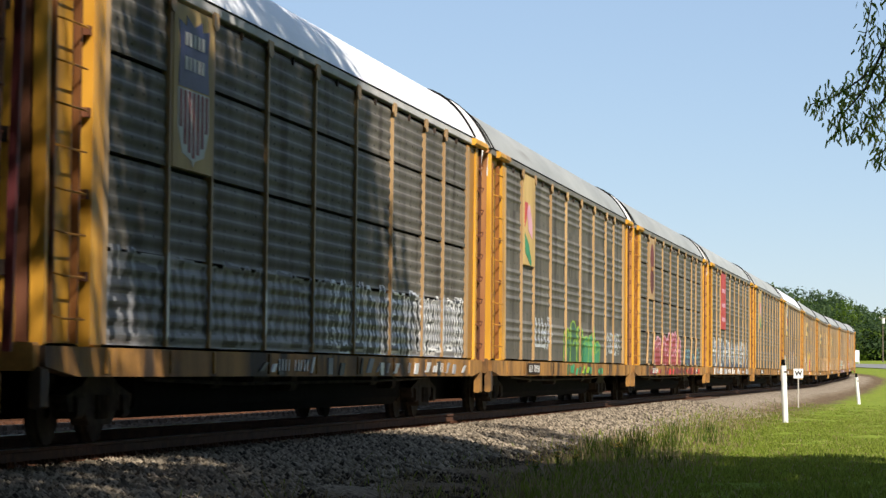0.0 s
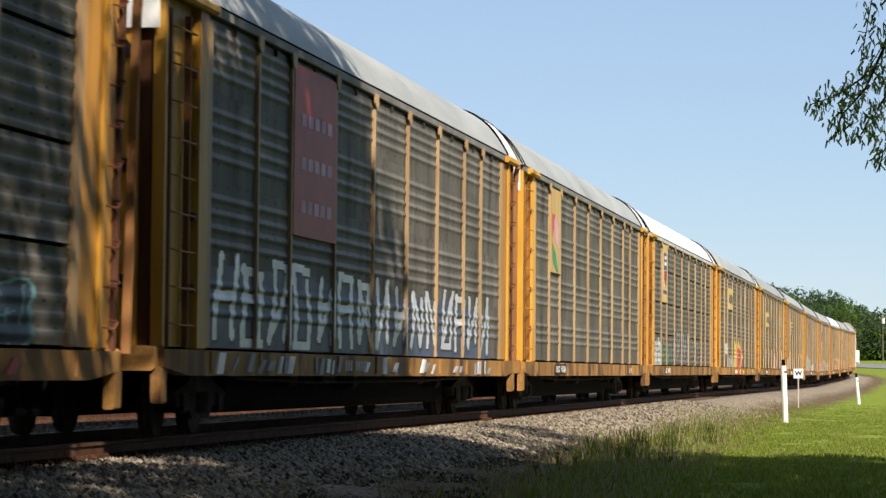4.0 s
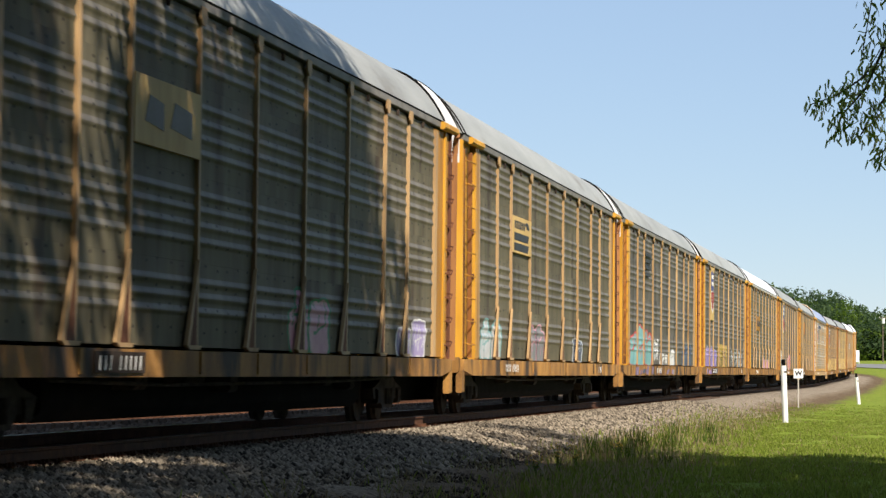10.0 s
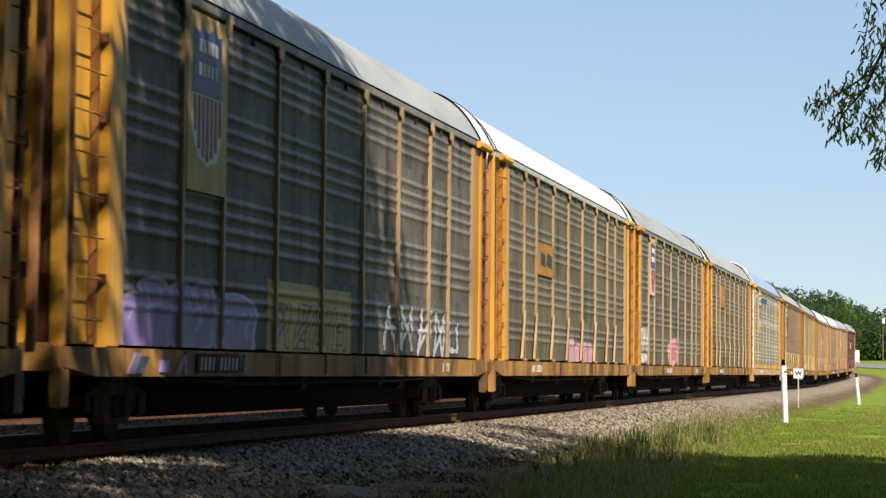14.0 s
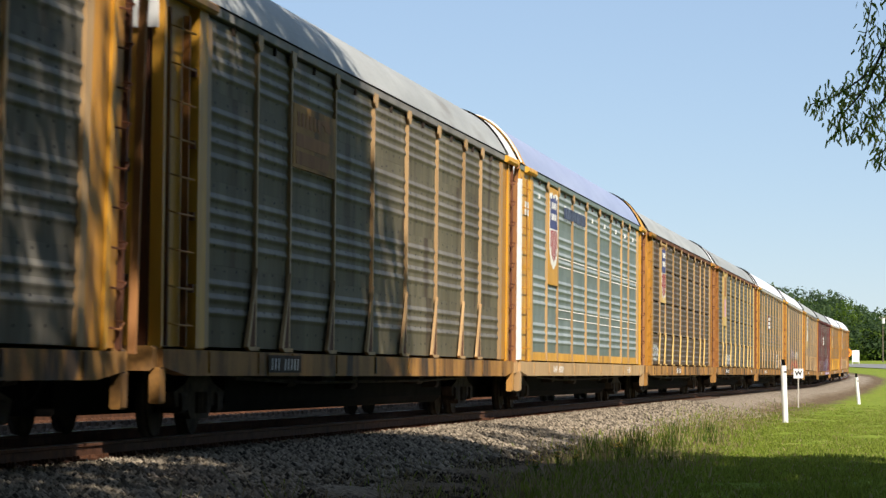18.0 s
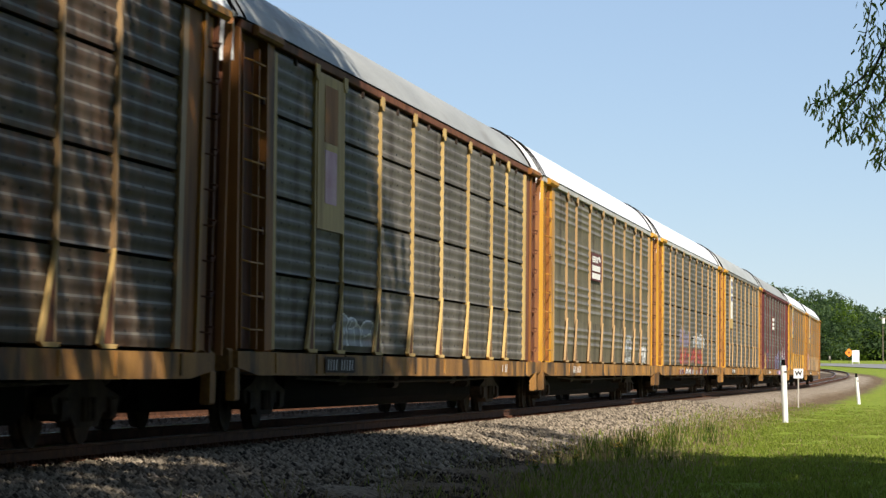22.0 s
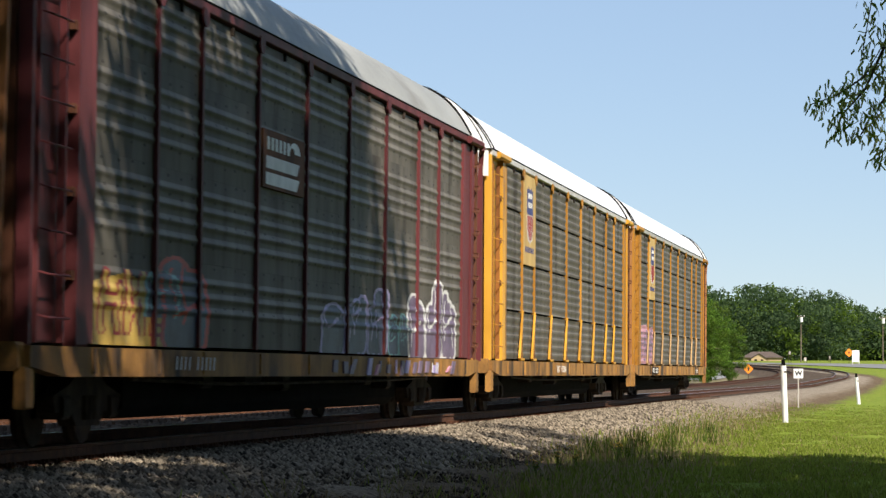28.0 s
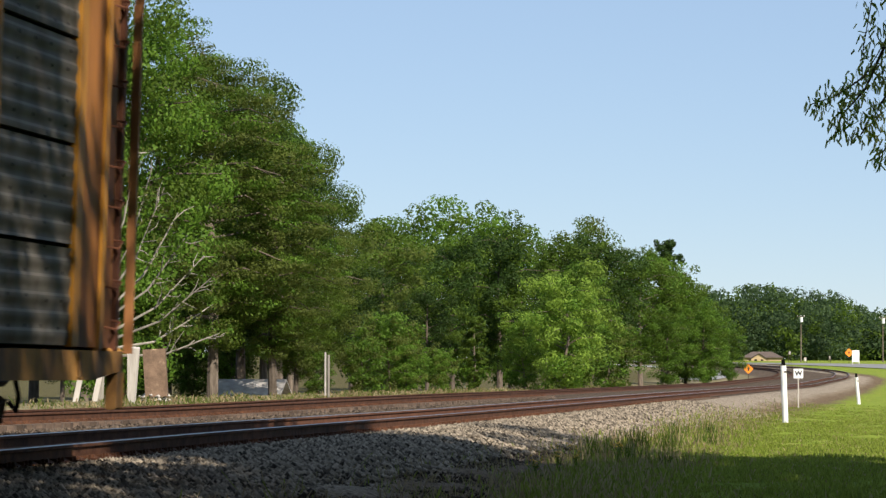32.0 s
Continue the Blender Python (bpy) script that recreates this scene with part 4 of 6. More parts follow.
G, W_ = "galvanised grey", "white"
CARS = [  # style, label
    ("brown", "red-brown car carrier with grey corrugated sides"),
    ("rows", "yellow-framed car carrier, white roof, dark scrawled graffiti along its foot"),
    ("plain", "yellow-framed car carrier, grey roof, lime green graffiti"),
    ("rows_gusset_grey", "yellow-framed car carrier, grey roof, red graffiti, pale brackets"),
    ("plain", "yellow-framed car carrier, grey roof, red plate, silver graffiti"),
    ("plain", "yellow-framed car carrier, grey roof, tan wedge plate, no graffiti"),
    ("rows", "yellow-framed car carrier, white roof, black and green graffiti"),
    ("plain", "yellow-framed car carrier with a yellow and red star sprayed on it"),
    ("plain_gusset", "grimy yellow-framed car carrier with small pink and green graffiti"),
    ("plain_gusset", "grimy yellow-framed car carrier with grey graffiti, faded square"),
    ("plain", "yellow-framed car carrier with teal and red graffiti lettering"),
    ("plain", "yellow-framed car carrier with purple and yellow graffiti, shield plate"),
    ("plain_white", "grimy yellow-framed car carrier with white roof and faded square"),
    ("plain", "yellow-framed car carrier with a pink sprayed cloud, shield plate"),
    ("plain_gusset", "grimy yellow-framed car carrier with faded orange square"),
    ("new", "clean bright yellow car carrier with blue-grey roof, silver sides"),
    ("rows_rust", "rusty orange-framed car carrier, brown panels, stained plate"),
    ("rows_faded", "yellow-framed car carrier, rusty posts, faded panels and plate"),
    ("plain_white", "grimy yellow-framed car carrier, white roof, red square mark"),
    ("rows", "yellow-framed car carrier, white roof, white scrawled graffiti"),
    ("rows_gusset_grey", "yellow-framed car carrier, pale grey roof, tan and white plate"),
    ("brown", "red-brown framed car carrier, grey roof, white and teal graffiti"),
    ("rows_gusset", "yellow-framed car carrier, white roof, clean grey rows of panels"),
    ("rows_last", "rust-stained yellow last car carrier of the train, pink graffiti"),
]
bases, train = {}, []
for k, (style, label) in enumerate(CARS):
    if style in bases:
        car = copy_thing(bases[style], Matrix())
    else:
        car = bases[style] = build_car(STYLES[style])
    train.append((k - 1, car, style, label))
for k, car, style, label in train:
    tagged(car, label)
    c = STYLES[style].pitch
    marks(car, 5.2 if k % 3 else 9.9, 9 if k % 2 else 10, patch=k % 3 == 1)
    if k % 2 == 0:
        marks(car, 22.0, 4)
    if k == 0:
        banner(car, "shield", 2.9)
        field(car, [(2.3, 1.0), (25.5, 1.0), (25.5, 1.86), (24, 1.95), (20, 1.84), (15, 1.93), (9, 1.85), (5, 1.95), (2.3, 1.9)], M_GREYSPRAY, c)
        spray(car, 2.4, 14, 1.02, 1.98, 12, M_BLACKSPRAY, M_GREYSPRAY, 1, c, .05)
        spray(car, 13.5, 21, 1.0, 2.0, 8, M_BLACKSPRAY, M_SILVER, 101, c, .05)
        spray(car, 20.6, 25.5, 1.0, 2.0, 5, M_BLACKSPRAY, M_LETTER, 111, c, .03)
        sill_paint(car, 9, 25, [M_GREYSPRAY, M_SILVER, M_BLACKSPRAY], 1)
        post_paint(car, 2, 26, 1.95, [M_GREYSPRAY, M_SILVER, M_GREYSPRAY], 51)
    elif k == 1:
        banner(car, "wedge", 2.87)
        piece(car, 12.2, 16.2, 1.0, 2.05, 3, M_FOREST, M_LIME, 2, c)
        piece(car, 16.0, 20.0, 1.0, 1.75, 3, M_GREEN, M_LIME, 102, c)
        spray(car, 7, 10, 1.2, 1.9, 3, M_DARKBLUE, M_SILVER, 3, c, .02)
        spray(car, 21.5, 25, 1.2, 1.75, 4, M_DARKBLUE, M_SILVER, 103, c, .02)
        sill_paint(car, 12.2, 20, [M_LIME, M_GREEN, M_FOREST], 2)
        post_paint(car, 12, 20, 1.8, [M_LIME, M_FOREST], 52)
    elif k == 2:
        banner(car, "oval", 2.88)
        piece(car, 7.1, 16.8, 1.0, 2.1, 5, M_MAROON, M_PINK, 4, c)
        piece(car, 18.0, 24.5, 1.0, 1.6, 4, M_DARKBLUE, M_TEAL, 104, c)
        sill_paint(car, 4.6, 24, [M_REDPOST, M_REDPOST, M_RED], 3)
    elif k == 3:
        banner(car, "red")
        field(car, [(2.4, 1.0), (24.6, 1.0), (24.4, 1.7), (20, 1.9), (12, 1.85), (6, 1.95), (2.4, 1.9)], M_DARKBLUE, c)
        spray(car, 2.4, 24.6, 1.02, 2.1, 15, M_SILVER, M_BLACKSPRAY, 5, c, .06)
        sill_paint(car, 2.4, 24, [M_SILVER, M_GREYSPRAY, M_LETTER], 4)
        post_paint(car, 2, 25, 1.9, [M_SILVER, M_DARKBLUE], 53)
    elif k == 4:
        banner(car, "wedge", 2.87)
    elif k == 5:
        banner(car, "pale_shield", 2.9)
        piece(car, 2.3, 4.8, 1.0, 1.9, 2, M_SILVER, M_BLACKSPRAY, 6, c)
        piece(car, 5, 8.6, 1.02, 1.75, 3, M_FOREST, M_GREYSPRAY, 7, c)
        spray(car, 9.2, 16, 1.02, 2.15, 5, M_GREYSPRAY, M_BLACKSPRAY, 8, c, .06)
        spray(car, 17, 21, 1.05, 1.8, 3, M_BLACKSPRAY, M_GREYSPRAY, 108, c, .04)
    elif k == 6:
        square_logo(car, 6.75, 9.55, 3.3, 4.15, M_TAN, M_BLACKSPRAY, "wavy")
        piece(car, 5.2, 7.0, 1.5, 1.95, 1, M_SILVER, M_LETTER, 9, c)
        piece(car, 6.6, 10.8, .99, 1.5, 3, M_GREYSPRAY, M_SILVER, 109, c)
        field(car, [(10.8, .99), (11.2, 2.3), (12.0, 1.9), (12.6, 2.2), (13.1, 1.75), (14.0, 2.25), (14.8, 1.85), (15.6, 2.0), (15.8, 1.6), (17.2, 1.45), (16.2, 1.25), (15.9, .99)], M_SUNYELLOW, c)
        spray(car, 12.4, 15.4, .99, 1.8, 2, M_RED, M_RED, 10, c, .16)
        spray(car, 12.6, 15, 1.1, 1.7, 2, M_RED, M_PINK, 110, c, .015)
        sill_paint(car, 10.8, 16, [M_SUNYELLOW, M_RED, M_RED], 5)
        post_paint(car, 10.8, 16, 1.8, [M_SUNYELLOW, M_RED], 54)
    elif k == 7:
        square_logo(car, 6.75, 9.55, 3.05, 3.75, M_TAN, M_BLACKSPRAY, "wavy")
        piece(car, 14.6, 17.2, .99, 1.85, 2, M_PINK, M_GREEN, 11, c)
        piece(car, 22.4, 25, .99, 1.6, 2, M_LILAC, M_LETTER, 12, c)
    elif k == 8:
        square_logo(car, 6.75, 9.55, 3.05, 3.75, M_TAN, M_BLACKSPRAY, "bars")
        piece(car, 2.6, 5.4, .99, 1.75, 2, M_SILVER, M_TEAL, 13, c)
        piece(car, 9.4, 12.2, .99, 1.75, 2, M_GREYSPRAY, M_PINK, 14, c)
        piece(car, 17.4, 19.4, .99, 1.6, 1, M_DARKBLUE, M_SILVER, 114, c)
    elif k == 9:
        piece(car, 2.6, 9.4, .98, 2.15, 3, M_TEAL, M_RED, 15, c)
        spray(car, 9.9, 11.6, 1.1, 1.75, 3, M_DARKBLUE, M_LETTER, 16, c, .02)
        spray(car, 12.0, 15.0, 1.0, 1.35, 3, M_DARKBLUE, M_LETTER, 116, c, .02)
        piece(car, 15.8, 17.7, 1.0, 1.65, 1, M_LETTER, M_GREYSPRAY, 17, c)
        piece(car, 20.6, 24.6, 1.0, 1.75, 3, M_DARKBLUE, M_STEELBLUE, 18, c)
        for zz in (4.06, 3.88, 3.7, 3.5):
            plate(car, 6.9, 8.9 - (4.06 - zz), zz, zz + .1, M_BLACKSPRAY, "dark painted bar")
        sill_paint(car, 3, 17, [M_GREYSPRAY, M_DARKBLUE, M_PLUM], 6)
        post_paint(car, 2, 19, 1.6, [M_TEAL, M_GREYSPRAY], 55)
    elif k == 10:
        banner(car, "shield", 2.7)
        piece(car, 2.3, 8.5, 1.0, 1.8, 3, M_PURPLE, M_LILAC, 19, c)
        field(car, [(9.2, 1.0), (14.6, 1.0), (14.6, 1.82), (9.2, 1.86)], M_OCHRE, c)
        spray(car, 9.4, 14.4, 1.02, 1.6, 4, M_OCHRE, M_BLACKSPRAY, 20, c, .06)
        spray(car, 17.0, 24.6, 1.0, 1.75, 5, M_SILVER, M_BLACKSPRAY, 21, c, .06)
        sill_paint(car, 2.3, 8, [M_PLUM, M_PURPLE, M_DARKBLUE], 7)
        post_paint(car, 2, 24, 1.7, [M_PURPLE, M_PLUM, M_DARKBLUE], 56)
    elif k == 11:
        square_logo(car, 6.75, 9.5, 2.75, 3.4, M_BAY, M_BLACKSPRAY, "wavy")
        piece(car, 12.4, 18.2, 1.0, 1.55, 4, M_PINK, M_GREYSPRAY, 22, c)
    elif k == 12:
        banner(car, "shield", 3.0)
        cloud = [(13.7 + 2.3 * math.cos(a) * (1 + .06 * math.sin(5 * a)), 1.42 + .44 * math.sin(a) * (1 + .16 * math.sin(7 * a))) for a in np.linspace(0, 6.0, 24)]
        field(car, cloud, M_PINK, c)
        spray(car, 2.4, 4.6, 1.35, 2.05, 3, M_GREYSPRAY, M_LETTER, 322, c, .02)
        spray(car, 2.5, 4.5, 1.05, 1.3, 4, M_GREYSPRAY, M_LETTER, 323, c, .02)
        spray(car, 12, 15.6, 1.1, 1.75, 3, M_PINK, M_RED, 122, c, .03)
    elif k == 13:
        square_logo(car, 6.75, 9.5, 3.3, 4.1, M_SILL, M_RUSTPOST, "bars")
    elif k == 14:
        banner(car, "yellow_shield", 2.6)
        for a in np.arange(8.0, 12.0, .28):
            if abs(a - 9.9) > .2:
                part("bar", Shape().slab([(a - H, 4.12), (a + .10 - H, 4.14), (a + .10 - H, 4.34), (a - H, 4.36)], -1.535, -1.49), M_DARKBLUE, car)
        part("end_strip", Shape().box(.02 - H, .28 - H, -1.545, -1.40, 1.0, 4.5), M_WHITE, car, "riveted white strip at the end")
        band, ys = Shape(), np.linspace(-1.52, 1.52, 25)
        ring = [(y, arch(y, .97) + .022) for y in ys] + [(y, arch(y, .97) - .02) for y in ys[::-1]]
        band.prism(ring, -H - .02, .95 - H)
        part("roof_end_band", band, M_YELLOW, car, "yellow painted front end of the roof")
        part("roof_end_stripe", Shape().tube([(.30 - H, y, arch(y, .97) + .03) for y in ys], .025, 5), M_LETTER, car, "thin white stripe")
        part("corner_plate", Shape().box(.30 - H, 1.95 - H, -1.505, -1.455, .99, 4.68), M_YELLOW, car, "smooth yellow corner plate")
        part("notice", Shape().box(1.0 - H, 1.6 - H, -1.509, -1.503, 3.85, 4.12), M_LETTER, car, "small white notice")
        for u0, u1 in zip(POSTS[2:], POSTS[3:]):
            for z in (3.22, 3.04, 2.10, 1.92):
                dots = Shape()
                for a in np.arange(u0 + .16, u1 - .12, .24):
                    dots.box(a - H, a + .085 - H, -1.496, -1.468, z, z + .018)
                part("rivet_line", dots, M_WHITE, car, "row of bright rivets")
        for u0, u1 in zip(POSTS, POSTS[1:]):
            part("kick_strip", Shape().box(u0 + .06 - H, u1 - .06 - H, -1.492, -1.46, 1.0, 1.17), M_YELLOW, car, "yellow strip along the foot")
            part("door_latch", Shape().box((u0 + u1) / 2 - .04 - H, (u0 + u1) / 2 + .1 - H, -1.50, -1.468, 4.30, 4.40), M_WHITE, car)
    elif k == 15:
        banner(car, "shield", 2.87)
        plate(car, 5.0, 6.45, 3.55, 4.6, M_RUSTPOST, "rust stain over the plate", "stain")
        spray(car, 2.6, 4.4, 1.1, 1.6, 3, M_GREYSPRAY, M_SILVER, 222, c, .02)
    elif k == 16:
        banner(car, "faded", 2.6)
        piece(car, 6.2, 9.2, 1.1, 1.55, 3, M_GREYSPRAY, M_LETTER, 23, c)
    elif k == 17:
        square_logo(car, 9.75, 12.1, 2.95, 3.6, M_REDPOST, M_LETTER, "bars")
        spray(car, 18.3, 20.6, 1.0, 1.75, 2, M_GREYSPRAY, M_SILVER, 24, c, .03)
        spray(car, 22.6, 25, 1.0, 1.5, 3, M_GREYSPRAY, M_LETTER, 124, c, .03)
    elif k == 18:
        piece(car, 8.4, 13, 1.65, 2.3, 4, M_PLUM, M_GREYSPRAY, 25, c)
        piece(car, 14.2, 19.4, 1.65, 2.15, 4, M_GREYSPRAY, M_LETTER, 125, c)
        spray(car, 8.4, 19, 1.05, 1.6, 7, M_REDPOST, M_RED, 26, c, .04)
        sill_paint(car, 7, 20, [M_GREYSPRAY, M_REDPOST], 8)
    elif k == 19:
        banner(car, "narrow", 2.55)
    elif k == 20:
        square_logo(car, 9.75, 12.2, 2.95, 3.65, M_RUSTDARK, M_WHITE, "bars")
        field(car, [(2.35, 1.0), (5.6, 1.0), (5.7, 1.75), (4.6, 1.6), (3.6, 1.72), (2.35, 1.6)], M_OCHRE, c)
        spray(car, 2.5, 5.6, 1.1, 1.75, 3, M_OCHRE, M_MAROON, 227, c, .06)
        piece(car, 4.3, 5.9, 1.3, 1.95, 1, M_DARKBLUE, M_TEAL, 27, c)
        piece(car, 5.2, 7.2, 1.0, 2.0, 1, M_DARKBLUE, M_RED, 127, c)
        piece(car, 13.6, 18.6, 1.0, 2.0, 3, M_DARKBLUE, M_LILAC, 28, c)
        piece(car, 18.7, 20.6, 1.0, 1.65, 2, M_DARKBLUE, M_TEAL, 30, c)
        piece(car, 20.5, 25.2, .98, 2.3, 3, M_PLUM, M_LETTER, 29, c)
        sill_paint(car, 14, 25, [M_LILAC, M_PINK, M_PLUM], 9)
    elif k == 21:
        banner(car, "pale_shield", 2.87)
    elif k == 22:
        banner(car, "pale_shield", 2.87)
        field(car, [(2.3, 1.02), (6.3, 1.02), (6.2, 2.1), (5.0, 2.0), (4.0, 2.12), (2.3, 2.06)], M_PINK, c)
        spray(car, 2.4, 6.4, 1.05, 2.05, 7, M_PLUM, M_PINK, 31, c, .035)
        post_paint(car, 2, 6.7, 1.9, [M_PINK, M_PLUM], 57)


# ======================= trees =======================
def leaves(points, radii, count, size, mats, seed, name="crown", flatness=.75):
    """Small leaf blades scattered through many clumps."""
    rng = np.random.default_rng(seed)
    points, radii = np.asarray(points, float), np.asarray(radii, float)
    pick = rng.choice(len(points), count, p=radii ** 2 / (radii ** 2).sum())
    d = rng.normal(0, 1, (count, 3))
    d /= np.linalg.norm(d, axis=1)[:, None]
    c = points[pick] + d * (radii[pick] * rng.uniform(.35, 1.08, count) ** .6)[:, None] * np.array([1, 1, flatness])
    a = rng.normal(0, 1, (count, 3))
    out = d / np.array([1, 1, flatness]) + rng.normal(0, .45, (count, 3))
    a = np.cross(a, out)
    a /= np.linalg.norm(a, axis=1)[:, None] + 1e-6
    b = np.cross(a, out)
    b /= np.linalg.norm(b, axis=1)[:, None] + 1e-6
    s = (size * rng.uniform(.6, 1.3, count))[:, None]
    return sheet_mesh(name, c, a * s * .55, b * s, mats, pick % len(mats) if len(mats) > 1 else None)


def tree_meshes(seed, height, spread, base, count, size, mats, lean=0.0, bark=M_BARK, layered=False):
    """Trunk with limbs, and a crown of leaf clumps at the limbs' ends."""
    rng = np.random.default_rng(seed)
    wood, pts, rad = Shape(), [], []
    top = Vector((lean * height, 0, height * .9))
    trunk = [Vector((0, 0, -.6)), Vector((rng.normal(0, .1), rng.normal(0, .1), height * .3)), Vector((lean * height * .5 + rng.normal(0, .3), rng.normal(0, .3), height * .6)), top]
    wood.tube(trunk, height * .022, 8, 0, height * .004)
    n = 40 if layered else 26
    for i in range(n):
        t = base + (1 - base) * (i + rng.uniform(0, 1)) / n
        z = height * t
        o = trunk[1].lerp(trunk[3], max(0, (t * height - height * .3) / (height * .6))) if t > .3 else trunk[0].lerp(trunk[1], t / .3)
        g = (i * 2.399) + rng.uniform(-.4, .4)
        prof = math.sin(math.pi * min(1, max(.12, (1 - t) / (1 - base) * .85 + .12))) ** .7
        r = spread * prof * rng.uniform(.75, 1.1)
        e = Vector((o.x + r * math.cos(g), o.y + r * math.sin(g), z + r * (rng.uniform(-.22, .12) if layered else rng.uniform(.05, .4))))
        m = o.lerp(e, .5) + Vector((0, 0, r * .12))
        wood.tube([o, m, e], height * .008 * (1.2 - t), 5, 0, .02)
        for k in range(5):
            q = o.lerp(e, .35 + .16 * k) + Vector(rng.normal(0, spread * .13, 3)) * (.6 if layered else 1)
            pts.append(q)
            rad.append(spread * rng.uniform(.16, .30))
    pts.append(top)
    rad.append(spread * .3)
    return wood.mesh("trunk", [bark]), leaves(pts, rad, count, size, mats, seed + 100, flatness=.34 if layered else .75)


def plant_tree(meshes, x, y, scale, turn, label, name="tree", group="trees beside the railway", z=None, wide=1.0):
    t = thing(name, label, "tree", group, at=Matrix.Translation((x, y, float(ground_z(x, y)) if z is None else z)) @ Euler((0, 0, turn)).to_matrix().to_4x4() @ Matrix.Diagonal((scale * wide, scale * wide, scale, 1)))
    part("trunk", meshes[0], M_BARK, t)
    part("crown", meshes[1], M_LEAF_A, t)
    return t


def top_of(me):
    co = np.empty(3 * len(me.vertices), np.float32)
    me.vertices.foreach_get("co", co)
    return float(np.percentile(co[2::3], 99.7))


KINDS = {
    "broad": tree_meshes(11, 16, 5.2, .24, 18000, .14, [M_LEAF_A, M_LEAF_A, M_LEAF_B]),
    "dark": tree_meshes(12, 16, 5.0, .22, 18000, .14, [M_LEAF_C, M_LEAF_C, M_LEAF_A]),
    "bright": tree_meshes(13, 14, 4.8, .10, 18000, .135, [M_LEAF_B, M_LEAF_B, M_LEAF_A]),
    "olive": tree_meshes(14, 15, 5.2, .24, 17000, .13, [M_LEAF_D, M_LEAF_A]),
    "bush": tree_meshes(15, 5, 2.4, .04, 12000, .08, [M_LEAF_B, M_LEAF_B, M_LEAF_D]),
    "column": tree_meshes(16, 6.5, 1.1, .05, 9000, .08, [M_LEAF_A]),
    "sapling": tree_meshes(18, 6, 2.3, .06, 16000, .07, [M_LEAF_S, M_LEAF_S, M_LEAF_B]),
    "pine": tree_meshes(17, 15, 1.8, .3, 12000, .12, [M_LEAF_C]),
}
KINDS.update({
    "broad_near": tree_meshes(11, 16, 5.2, .24, 56000, .085, [M_LEAF_A, M_LEAF_A, M_LEAF_B]),
    "dark_near": tree_meshes(12, 16, 5.0, .22, 56000, .085, [M_LEAF_C, M_LEAF_A]),
    "bright_near": tree_meshes(13, 14, 4.8, .10, 56000, .082, [M_LEAF_B, M_LEAF_B, M_LEAF_A]),
    "layered_near": tree_meshes(24, 16, 5.0, .2, 62000, .075, [M_LEAF_D, M_LEAF_A, M_LEAF_D, M_LEAF_B], layered=True),
    "layered": tree_meshes(25, 15, 4.6, .2, 24000, .11, [M_LEAF_D, M_LEAF_C], layered=True),
    "olive_near": tree_meshes(14, 15, 5.2, .24, 50000, .08, [M_LEAF_D, M_LEAF_A]),
})
TOPS = {k: top_of(v[1]) for k, v in KINDS.items()}

